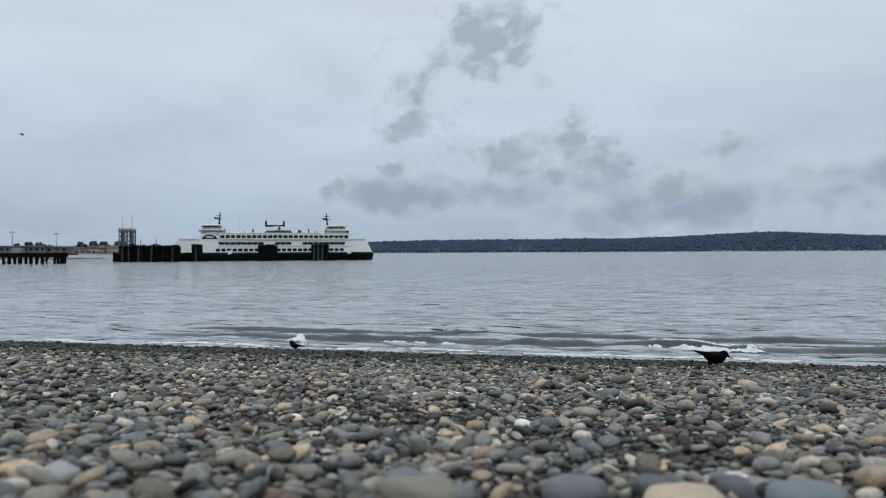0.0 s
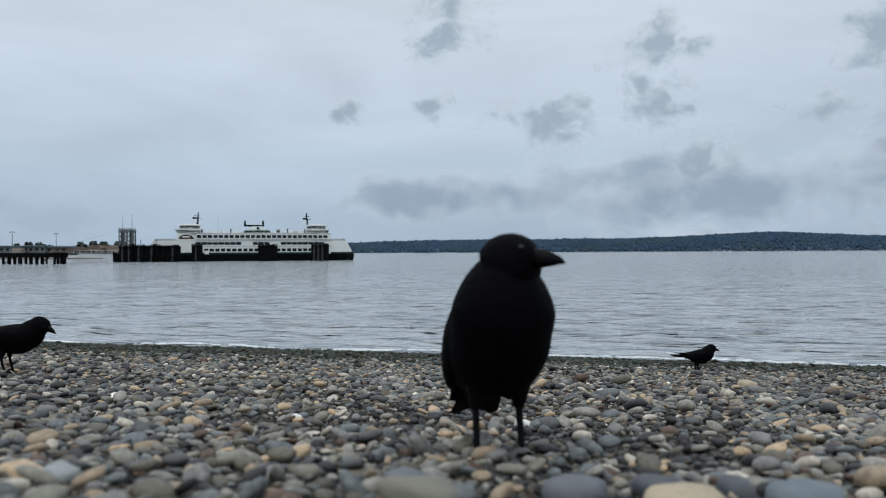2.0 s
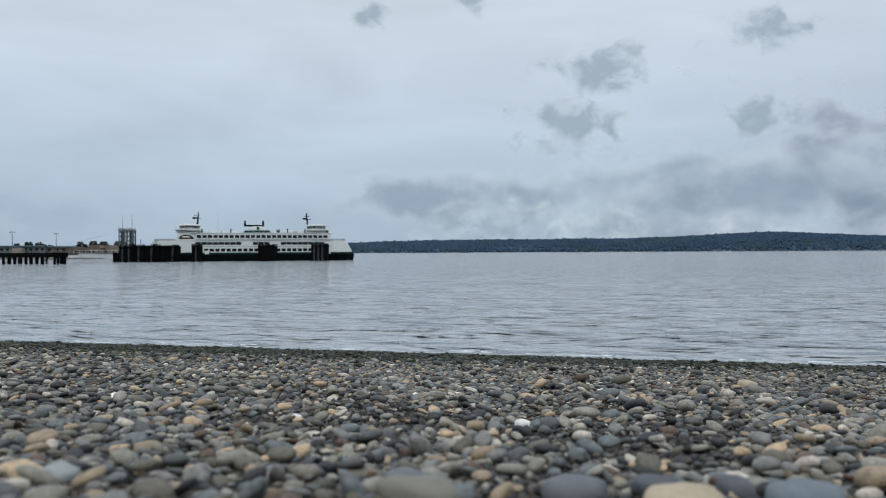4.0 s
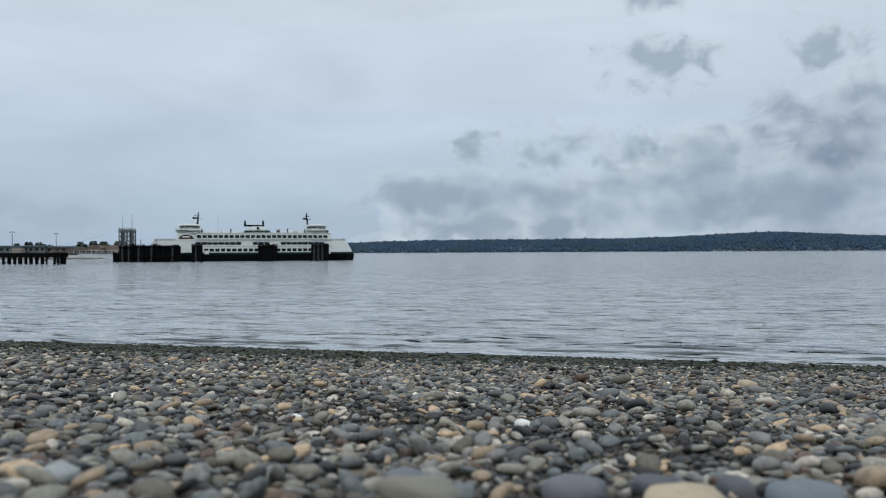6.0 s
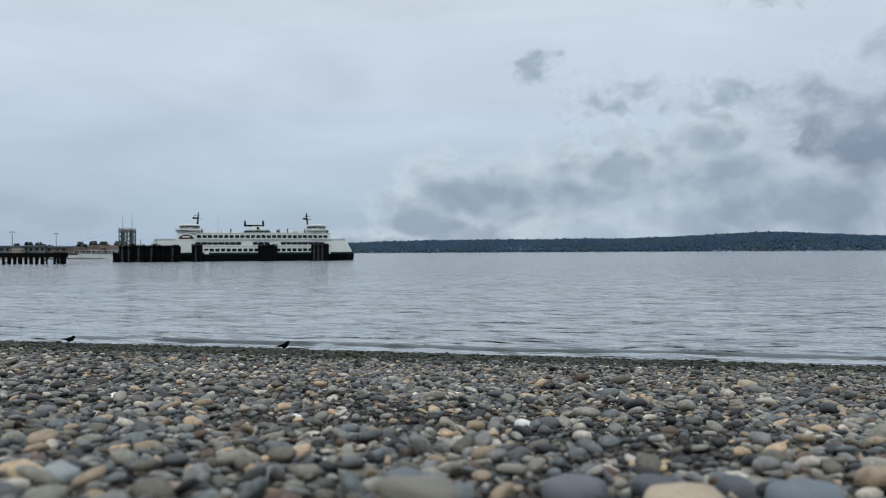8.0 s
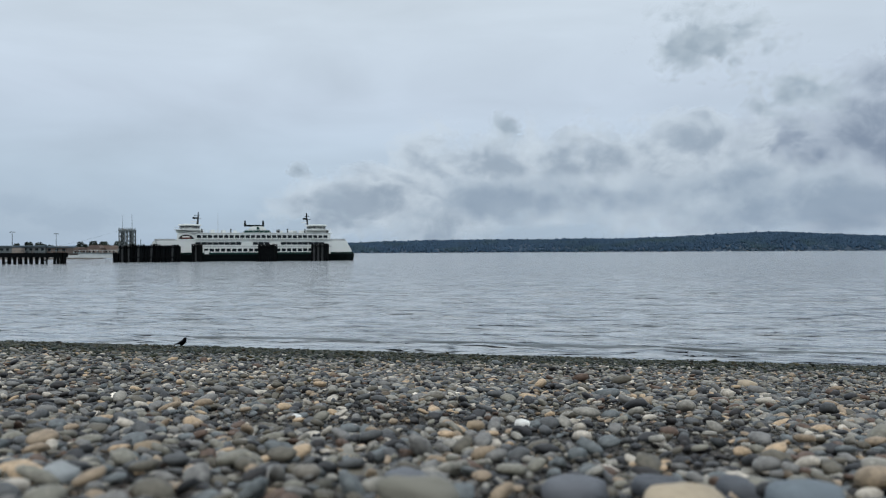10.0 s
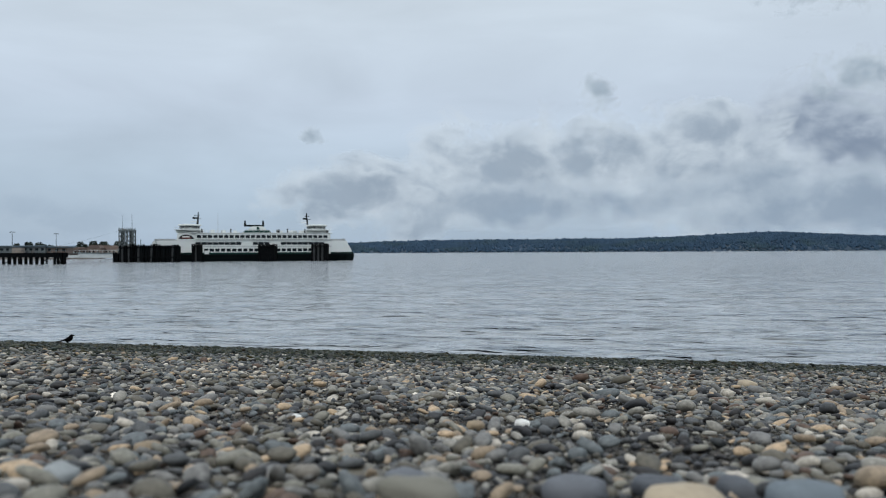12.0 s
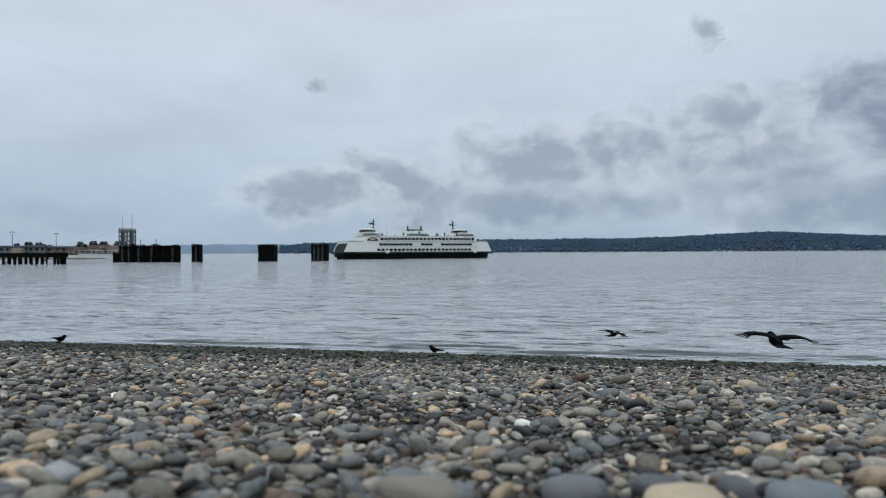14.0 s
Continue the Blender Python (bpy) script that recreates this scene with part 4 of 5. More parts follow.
def build_flying_crow(label):
    """A crow in flight along +x with spread wings and tucked legs; its middle lies 0.15 over the origin."""
    c = empty("crow", pose(0, 0, 0), label, "crow", "crows on the beach")
    rows = [(-0.17, 0.146, 0.020, 0.012), (-0.12, 0.146, 0.042, 0.030), (-0.06, 0.148, 0.058, 0.047), (0.0, 0.152, 0.065, 0.056), (0.06, 0.160, 0.062, 0.056), (0.11, 0.172, 0.050, 0.048),
            (0.15, 0.184, 0.042, 0.042), (0.175, 0.190, 0.036, 0.036)]
    part("body", loft(bmesh.new(), [oval(*r) for r in rows]), M_CROW, c, smooth=True)
    bm = loft(bmesh.new(), [oval(*r) for r in ((0.145, 0.188, 0.030, 0.030), (0.17, 0.194, 0.040, 0.040), (0.20, 0.198, 0.042, 0.041), (0.225, 0.198, 0.034, 0.032), (0.242, 0.196, 0.020, 0.018))])
    head = part("head", bm, M_CROW, c, smooth=True)
    crow_bill(head, 0.246, 0.196)
    for i in range(7):
        q = (i - 3) / 3
        part("tail_feather", feather(bmesh.new(), (-0.12, q * 0.026, 0.148), (-0.31 + 0.02 * abs(q), q * 0.085, 0.138 - 0.003 * abs(i - 3)), 0.018), M_CROW, c)
    for s in (-1, 1):
        rings = []
        for y, x0, x1, z, t in ((0.03, -0.09, 0.10, 0.195, 0.020), (0.12, -0.11, 0.12, 0.222, 0.014), (0.22, -0.10, 0.125, 0.232, 0.010), (0.30, -0.10, 0.095, 0.226, 0.007), (0.35, -0.09, 0.06, 0.215, 0.004)):
            m = (x0 + x1) / 2
            rings.append([(x1, s * y, z), ((x1 + m) / 2, s * y, z + t), (m, s * y, z + t * 0.8), (x0, s * y, z - 0.008), (m, s * y, z - t * 0.5)])
        wing = part("wing", loft(bmesh.new(), rings), M_CROW, c, smooth=True)
        for i in range(6):
            ang = radians(70 - i * 24)
            a = Vector((0.045 - i * 0.022, s * (0.33 - i * 0.004), 0.216))
            ln = (0.15, 0.175, 0.175, 0.155, 0.13, 0.11)[i]
            b = a + Vector((math.sin(ang) * 0.5 * ln - 0.035, s * math.cos(ang) * ln, -0.030))
            part("flight_feather", feather(bmesh.new(), a, b, 0.015, 0.004), M_CROW, wing)
        part("leg", tube(bmesh.new(), (-0.05, s * 0.028, 0.120), (-0.14, s * 0.028, 0.106), 0.010, 0.005, 6), M_BILL, c)
    return c


crow_near = build_crow("black crow standing on the pebbles close by")
crow_side = build_crow("black crow foraging at the edge of the view")
crow_pecking = build_crow("black crow pecking among the stones by the water")
crow_shore = build_crow("small black crow hopping along the waterline")
crow_pier_side = build_crow("small black crow standing at the water's edge")
crow_third = build_crow("small black crow near the dark wet stones")
crow_flying = build_flying_crow("black crow in flight with spread wings over the water")
crow_gliding = build_flying_crow("black crow flying low along the shore")


# ---- waves that come in and break ----
def build_wave(label, length, height, seed, foam, low=0.62, mat=None, deep=1.3):
    """One low breaker, its crest along x, with foam on its face."""
    w = empty("breaking_wave", pose(0, 0, 0), label, "wave", "waves coming in")
    n = int(length / 0.22)
    verts, faces = [], []
    prof = ((-1.5, -0.06), (-0.9, 0.12), (-0.45, 0.5), (-0.2, 0.85), (-0.02, 1.0), (0.12, 0.86), (0.22, 0.5), (0.32, 0.18), (0.5, -0.06))
    k = len(prof)
    hs, bend = [], []
    for i in range(n + 1):
        x = -length / 2 + length * i / n
        e = min(1, (1 - abs(2 * i / n - 1)) * 4)
        h = height * e * (low + 0.75 * noise.noise((x * 0.23, seed, 0)) + 0.3 * noise.noise((x * 0.9, seed, 3)))
        hs.append(max(0.0, h))
        bend.append(0.5 * noise.noise((x * 0.12, seed, 8)) + 0.12 * noise.noise((x * 0.9, seed, 4)))
        for y, z in prof:
            verts.append((x, -y * deep + bend[-1], z * hs[-1] if z > 0 else z))
    for i in range(n):
        for j in range(k - 1):
            faces.append((i * k + j, i * k + j + 1, (i + 1) * k + j + 1, (i + 1) * k + j))
    o = new("swell", mesh_from("swell", verts, faces, mat or M_WAVE))
    o.parent = w
    # foam: lumpy ribbons down the face wherever the crest has broken
    fv, ff, rows = [], [], 7
    for i in range(n * 2 + 1):
        x = -length / 2 + length * i / (n * 2)
        j = min(n, i // 2)
        broken = min(1.0, max(0.0, (noise.noise((x * 0.17, seed, 20)) + 0.25 * noise.noise((x * 0.8, seed, 21)) + foam - 0.95) * 5))
        for q in range(rows):
            g = q / (rows - 1)
            y = bend[j] + 0.1 - 0.75 * g * (1 + 0.5 * noise.noise((x * 1.3, seed, 30)))
            lump = 0.05 * noise.noise((x * 4.0, y * 5.0, seed)) + 0.04 * noise.noise((x * 9, y * 9, seed))
            top = max(hs[j] * (1 - g) ** 1.2, 0.02) + 0.03 + lump
            fv.append((x, y, top * broken - 0.08 * (1 - broken)))
    for i in range(n * 2):
        for q in range(rows - 1):
            a = i * rows + q
            if fv[a][2] > -0.06:
                ff.append((a, a + 1, a + rows + 1, a + rows))
    if ff:
        o = new("foam", mesh_from("foam", fv, ff, M_FOAM))
        o.parent = w
        o["kind"] = "stuff"
    return w


wave_first = build_wave("low grey-green wave breaking into white foam at the beach", 46, 0.36, 1, 1.0)
wave_second = build_wave("long low wave rolling towards the beach", 50, 0.30, 2, 0.72)
wave_third = build_wave("small wave with a foaming crest near the beach", 44, 0.32, 3, 1.0)
wave_ripple = build_wave("faint dark ripple lapping along the pebbles", 52, 0.26, 4, 0.45, 0.22, None, 0.8)
wave_lap = build_wave("thin dark ripple at the water's edge", 48, 0.22, 5, 0.35, 0.16, None, 0.7)


def build_swash():
    """The thin foam line that each wave leaves on the stones."""
    fv, ff, n = [], [], 420
    for i in range(n + 1):
        x = -26 + 52 * i / n
        mid = 0.7 * noise.noise((x * 0.2, 3, 0)) + 0.4 * noise.noise((x * 0.8, 4, 0))
        wid = 0.6 * max(0.0, 0.12 + 0.55 * noise.noise((x * 0.35, 7, 0)) + 0.35 * noise.noise((x * 2.4, 9, 0)))
        for g, z in ((-1, 0.0), (-0.4, 0.035), (0.4, 0.04), (1, 0.0)):
            fv.append((x, mid + g * wid, z + 0.02 * noise.noise((x * 6, g, 1))))
    for i in range(n):
        if fv[i * 4 + 3][1] - fv[i * 4][1] > 0.015:
            ff += [(i * 4 + q, i * 4 + q + 1, i * 4 + q + 5, i * 4 + q + 4) for q in range(3)]
    return tagged(new("swash_foam", mesh_from("swash_foam", fv, ff, M_FOAM)), "thin white line of foam at the water's edge", "foam", kind="stuff")


swash = build_swash()


# ---- clouds ----
CLOUD_FAR = 4400.0


def build_cloud(w, h, mat, label, bank, layer):
    """A far veil of cloud on a shell about the beach; w and h are its width and height in view."""
    k = 1.55 if bank else 1.5
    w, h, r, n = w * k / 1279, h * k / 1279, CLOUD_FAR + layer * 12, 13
    verts = []
    for j in range(n):
        for i in range(n):
            a, e = (i / (n - 1) - 0.5) * w, (j / (n - 1) - 0.5) * h
            verts.append((r * math.sin(a) * math.cos(e), r * (math.cos(a) * math.cos(e) - 1), r * math.sin(e)))
    faces = [(j * n + i, j * n + i + 1, (j + 1) * n + i + 1, (j + 1) * n + i) for j in range(n - 1) for i in range(n - 1)]
    o = new("cloud_bank" if bank else "cloud", mesh_from("cloud", verts, faces, mat))
    return tagged(o, label, "cloud", "drifting clouds", kind="structure")


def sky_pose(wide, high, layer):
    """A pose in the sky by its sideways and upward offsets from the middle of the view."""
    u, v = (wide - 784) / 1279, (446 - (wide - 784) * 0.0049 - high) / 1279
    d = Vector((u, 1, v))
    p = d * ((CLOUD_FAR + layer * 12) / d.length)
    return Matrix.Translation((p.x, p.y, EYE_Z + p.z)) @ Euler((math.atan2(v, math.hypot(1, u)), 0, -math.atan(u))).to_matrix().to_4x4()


CLOUDS = []


def cloud(w, h, mat, label, rows, bank=False):
    CLOUDS.append((build_cloud(w, h, mat, label, bank, len(CLOUDS)), rows, len(CLOUDS)))


GREY = "small ragged grey cloud drifting below the overcast"
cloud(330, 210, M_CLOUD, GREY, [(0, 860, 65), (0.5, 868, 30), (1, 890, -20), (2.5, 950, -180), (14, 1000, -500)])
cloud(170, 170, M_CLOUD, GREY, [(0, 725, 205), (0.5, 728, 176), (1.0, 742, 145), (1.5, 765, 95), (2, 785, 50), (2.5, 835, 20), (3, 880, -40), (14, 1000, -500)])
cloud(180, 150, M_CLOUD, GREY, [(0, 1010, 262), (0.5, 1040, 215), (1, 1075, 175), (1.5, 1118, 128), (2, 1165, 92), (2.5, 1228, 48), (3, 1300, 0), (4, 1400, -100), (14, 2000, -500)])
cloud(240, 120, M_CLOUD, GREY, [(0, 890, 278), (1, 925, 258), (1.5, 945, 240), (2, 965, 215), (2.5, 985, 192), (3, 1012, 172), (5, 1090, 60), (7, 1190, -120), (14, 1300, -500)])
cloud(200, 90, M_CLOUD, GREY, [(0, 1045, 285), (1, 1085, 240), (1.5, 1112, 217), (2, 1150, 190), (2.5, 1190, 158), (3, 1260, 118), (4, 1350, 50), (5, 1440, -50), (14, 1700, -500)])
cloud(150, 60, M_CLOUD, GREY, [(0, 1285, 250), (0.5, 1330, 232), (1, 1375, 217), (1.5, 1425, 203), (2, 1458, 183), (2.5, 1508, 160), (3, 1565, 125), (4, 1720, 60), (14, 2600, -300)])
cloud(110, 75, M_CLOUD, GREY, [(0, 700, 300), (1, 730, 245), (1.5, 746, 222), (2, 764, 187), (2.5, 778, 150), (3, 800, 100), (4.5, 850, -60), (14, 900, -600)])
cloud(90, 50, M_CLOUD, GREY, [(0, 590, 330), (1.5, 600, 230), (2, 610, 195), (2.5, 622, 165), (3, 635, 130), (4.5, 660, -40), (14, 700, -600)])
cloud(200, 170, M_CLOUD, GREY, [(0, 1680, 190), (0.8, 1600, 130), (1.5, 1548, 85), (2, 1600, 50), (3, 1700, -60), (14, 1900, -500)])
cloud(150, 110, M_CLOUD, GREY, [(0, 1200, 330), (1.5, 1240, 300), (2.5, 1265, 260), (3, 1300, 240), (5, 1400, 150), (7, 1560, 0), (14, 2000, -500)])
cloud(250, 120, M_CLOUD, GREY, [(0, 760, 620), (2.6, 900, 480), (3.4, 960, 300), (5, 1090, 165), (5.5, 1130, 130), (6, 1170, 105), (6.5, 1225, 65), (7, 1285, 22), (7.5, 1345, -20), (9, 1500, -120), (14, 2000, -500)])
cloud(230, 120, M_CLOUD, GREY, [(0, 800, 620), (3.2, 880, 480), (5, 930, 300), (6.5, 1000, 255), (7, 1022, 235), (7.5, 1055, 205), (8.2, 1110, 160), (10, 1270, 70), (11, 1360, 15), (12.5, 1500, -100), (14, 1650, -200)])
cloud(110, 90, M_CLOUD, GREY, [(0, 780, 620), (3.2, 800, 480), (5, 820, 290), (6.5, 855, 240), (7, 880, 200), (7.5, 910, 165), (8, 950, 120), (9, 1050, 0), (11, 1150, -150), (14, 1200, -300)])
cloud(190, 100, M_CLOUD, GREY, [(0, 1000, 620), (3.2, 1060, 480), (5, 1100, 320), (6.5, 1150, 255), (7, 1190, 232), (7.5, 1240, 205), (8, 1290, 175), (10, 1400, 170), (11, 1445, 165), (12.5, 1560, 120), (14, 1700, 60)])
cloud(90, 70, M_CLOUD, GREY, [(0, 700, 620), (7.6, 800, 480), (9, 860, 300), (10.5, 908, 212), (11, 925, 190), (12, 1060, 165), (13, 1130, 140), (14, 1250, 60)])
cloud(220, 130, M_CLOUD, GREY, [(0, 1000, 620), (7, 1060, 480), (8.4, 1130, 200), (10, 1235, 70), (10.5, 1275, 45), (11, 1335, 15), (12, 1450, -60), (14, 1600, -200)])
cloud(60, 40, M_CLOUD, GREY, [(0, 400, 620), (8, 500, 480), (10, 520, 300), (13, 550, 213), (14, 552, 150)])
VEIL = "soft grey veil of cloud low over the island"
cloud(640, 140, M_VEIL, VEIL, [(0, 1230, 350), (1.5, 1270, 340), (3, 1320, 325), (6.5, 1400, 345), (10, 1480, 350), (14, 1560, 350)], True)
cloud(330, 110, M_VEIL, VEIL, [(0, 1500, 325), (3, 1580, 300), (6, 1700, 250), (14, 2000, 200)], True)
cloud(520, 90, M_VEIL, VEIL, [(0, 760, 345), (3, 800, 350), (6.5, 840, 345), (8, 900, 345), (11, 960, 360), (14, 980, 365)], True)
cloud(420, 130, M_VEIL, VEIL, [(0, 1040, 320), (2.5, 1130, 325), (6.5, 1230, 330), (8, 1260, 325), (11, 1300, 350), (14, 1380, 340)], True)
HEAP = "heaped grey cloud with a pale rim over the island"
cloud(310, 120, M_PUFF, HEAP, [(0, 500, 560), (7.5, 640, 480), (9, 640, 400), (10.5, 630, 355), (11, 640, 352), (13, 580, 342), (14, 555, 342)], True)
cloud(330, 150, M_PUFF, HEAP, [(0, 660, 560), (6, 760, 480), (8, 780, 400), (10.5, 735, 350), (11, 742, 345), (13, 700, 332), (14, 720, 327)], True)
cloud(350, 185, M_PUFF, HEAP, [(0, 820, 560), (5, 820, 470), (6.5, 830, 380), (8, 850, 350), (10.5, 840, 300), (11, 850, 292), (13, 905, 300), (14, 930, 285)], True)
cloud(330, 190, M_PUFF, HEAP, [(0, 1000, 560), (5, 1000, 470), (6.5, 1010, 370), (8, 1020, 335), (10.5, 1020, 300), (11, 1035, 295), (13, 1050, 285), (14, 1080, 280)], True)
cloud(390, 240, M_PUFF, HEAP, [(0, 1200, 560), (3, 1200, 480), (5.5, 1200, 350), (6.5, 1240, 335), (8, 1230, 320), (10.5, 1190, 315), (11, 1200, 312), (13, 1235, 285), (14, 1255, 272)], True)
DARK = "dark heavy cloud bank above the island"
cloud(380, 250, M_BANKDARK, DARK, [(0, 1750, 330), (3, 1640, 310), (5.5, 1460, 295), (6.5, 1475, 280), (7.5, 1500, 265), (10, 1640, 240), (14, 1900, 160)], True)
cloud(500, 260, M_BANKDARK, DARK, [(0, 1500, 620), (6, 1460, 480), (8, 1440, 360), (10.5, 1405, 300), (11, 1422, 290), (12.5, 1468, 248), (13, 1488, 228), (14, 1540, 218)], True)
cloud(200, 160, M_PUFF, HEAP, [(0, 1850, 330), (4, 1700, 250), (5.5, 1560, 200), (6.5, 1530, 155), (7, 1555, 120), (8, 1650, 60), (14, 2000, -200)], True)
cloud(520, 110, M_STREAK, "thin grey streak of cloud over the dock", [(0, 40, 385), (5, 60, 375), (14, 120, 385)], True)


# ---- stones of the beach ----
def stone_shapes(level, count, seed):
    out = []
    rng = np.random.RandomState(seed)
    for i in range(count):
        bm = bmesh.new()
        bmesh.ops.create_icosphere(bm, subdivisions=level, radius=1.0)
        sx, sy, sz = rng.uniform(0.95, 1.35), rng.uniform(0.70, 0.98), rng.uniform(0.30, 0.58)
        off = Vector(rng.uniform(-20, 20, 3))
        for v in bm.verts:
            d = v.co.normalized()
            r = 1 + 0.36 * noise.noise(d * 0.9 + off) + (0.09 * noise.noise(d * 2.3 + off) if level > 1 else 0)
            p = abs(d.z) ** 0.8 * (1 if d.z > 0 else -1)
            v.co = Vector((d.x * r * sx, d.y * r * sy, p * r * sz))
        bm.verts.ensure_lookup_table()
        out.append((np.array([v.co[:] for v in bm.verts]), np.array([[v.index for v in f.verts] for f in bm.faces])))
        bm.free()
    return out


def scatter(rng, r0, r1, spacing, size, spread, half=37.0):
    """Jittered places in a ring sector before the camera: x, y, half width, turn, tilts."""
    g = np.arange(-r1, r1, spacing)
    x, y = np.meshgrid(g, np.arange(0, r1, spacing))
    x = (x + rng.uniform(-0.5, 0.5, x.shape) * spacing).ravel()
    y = (y + rng.uniform(-0.5, 0.5, y.shape) * spacing).ravel()
    r, a = np.hypot(x, y), np.degrees(np.arctan2(x, y))
    shore = DOWN.x * x + DOWN.y * y
    ok = (r >= r0) & (r < r1) & (np.abs(a) < half + 6 / np.maximum(r, 0.3)) & (shore < 29.4)
    bare = np.array([noise.noise((p * 1.1, q * 0.7, 40)) for p, q in zip(x, y)]) if r1 < 8 else np.zeros(len(x))
    # a hollow of bare gravel among the stones
    bare += 0.5 * np.exp(-((x + 0.40) / 0.55) ** 2 - ((y - 2.05) / 0.35) ** 2)
    ok &= rng.random_sample(len(x)) < np.where((bare > 0.16) & (size > 0.010), 0.32, 0.93)
    x, y = x[ok], y[ok]
    n = len(x)
    s = size * np.exp(rng.normal(0, spread, n))
    return np.stack([x, y, s, rng.uniform(0, 2 * math.pi, n), rng.normal(0, 0.30, n), rng.normal(0, 0.30, n)], 1)


def stone_poses(rows, sink, rng=None):
    """World matrices of stones that lie in the slope."""
    out = []
    for x, y, s, a, tx, ty in rows:
        z = beach(x, y) + s * (sink + (rng.uniform(-0.4, 0.75) if rng else 0))
        out.append(Matrix.LocRotScale((x, y, z), Euler((tx - SLOPE * DOWN.y, ty + SLOPE * DOWN.x, 0)).to_quaternion() @ Euler((0, 0, a)).to_quaternion(), (s, s, s)))
    return out


def joined_stones(name, mats, shapes, mat):
    vs, fs, base = [], [], 0
    pick = np.random.RandomState(len(mats)).randint(0, len(shapes), len(mats))
    for m, k in zip(mats, pick):
        v, f = shapes[k]
        a = np.array(m)
        vs.append(v @ a[:3, :3].T + a[:3, 3])
        fs.append(f + base)
        base += len(v)
    v, f = np.concatenate(vs), np.concatenate(fs)
    me = bpy.data.meshes.new(name)
    me.vertices.add(len(v))
    me.vertices.foreach_set("co", v.astype(np.float32).ravel())
    me.loops.add(f.size)
    me.loops.foreach_set("vertex_index", f.astype(np.int32).ravel())
    me.polygons.add(len(f))
    me.polygons.foreach_set("loop_start", np.arange(0, f.size, 3, dtype=np.int32))
    me.polygons.foreach_set("use_smooth", np.ones(len(f), dtype=bool))
    me.update(calc_edges=True)
    me.materials.append(mat)
    o = new(name, me)
    o.parent = ground
    o["kind"] = "stuff"
    return o


def build_beach():
    rng = np.random.RandomState(5)
    fine, mid, coarse = stone_shapes(3, 14, 1), stone_shapes(2, 14, 2), stone_shapes(1, 16, 3)
    near = np.concatenate([scatter(rng, 0.55, 1.3, 0.0285, 0.0135, 0.36), scatter(rng, 1.3, 2.3, 0.0255, 0.0120, 0.36)])
    near = near[np.argsort(np.hypot(near[:, 0], near[:, 1]))]
    poses = stone_poses(near, 0.28, rng)
    meshes = []
    for v, f in fine:
        meshes.append(mesh_from("stone", [tuple(p) for p in v], [tuple(p) for p in f], M_STONE))
    for i, m in enumerate(poses[:295]):
        piece("stone", meshes[i % len(meshes)], ground, m)
    joined_stones("stones_close", poses[295:420], fine, M_STONE)
    joined_stones("stones_near", poses[420:], mid, M_STONE)
    joined_stones("stones_mid", stone_poses(scatter(rng, 2.3, 3.8, 0.0295, 0.0142, 0.35), 0.25, rng), mid, M_STONE)
    # small pebbles that carry the painted shade of the gaps
    joined_stones("pebbles", stone_poses(scatter(rng, 0.6, 3.4, 0.0175, 0.0050, 0.45), 0.3, rng), coarse, M_GAP_SHADE)
    far = np.concatenate([scatter(rng, 3.8, 7.5, 0.036, 0.0180, 0.30), scatter(rng, 7.5, 14, 0.049, 0.0238, 0.30), scatter(rng, 14, 36, 0.095, 0.035, 0.30)])
    wet = (DOWN.x * far[:, 0] + DOWN.y * far[:, 1]) > np.clip(9.8 + 0.38 * far[:, 0], 5.5, 17) + 2.2 * rng.normal(0, 1, len(far))
    joined_stones("stones_far", stone_poses(far[~wet], 0.2, rng), coarse, M_STONE)
    joined_stones("stones_wet", stone_poses(far[wet], 0.2, rng), coarse, M_WET)
    # the beach goes on to both sides and behind
    g = np.arange(-9.0, 9.0, 0.085)
    x, y = (a.ravel() + rng.uniform(-0.04, 0.04, a.size) for a in np.meshgrid(g, g))
    r, a = np.hypot(x, y), np.degrees(np.arctan2(x, y))
    ok = (r > 0.6) & (r < 9.0) & (np.abs(a) > 36 + 6 / np.maximum(r, 0.3)) & (rng.random_sample(len(x)) < 0.85)
    x, y = x[ok], y[ok]
    k = len(x)
    round_about = np.stack([x, y, 0.034 * np.exp(rng.normal(0, 0.3, k)), rng.uniform(0, 6.28, k), rng.normal(0, 0.3, k), rng.normal(0, 0.3, k)], 1)
    joined_stones("stones_around", stone_poses(round_about, 0.2, rng), coarse, M_STONE)
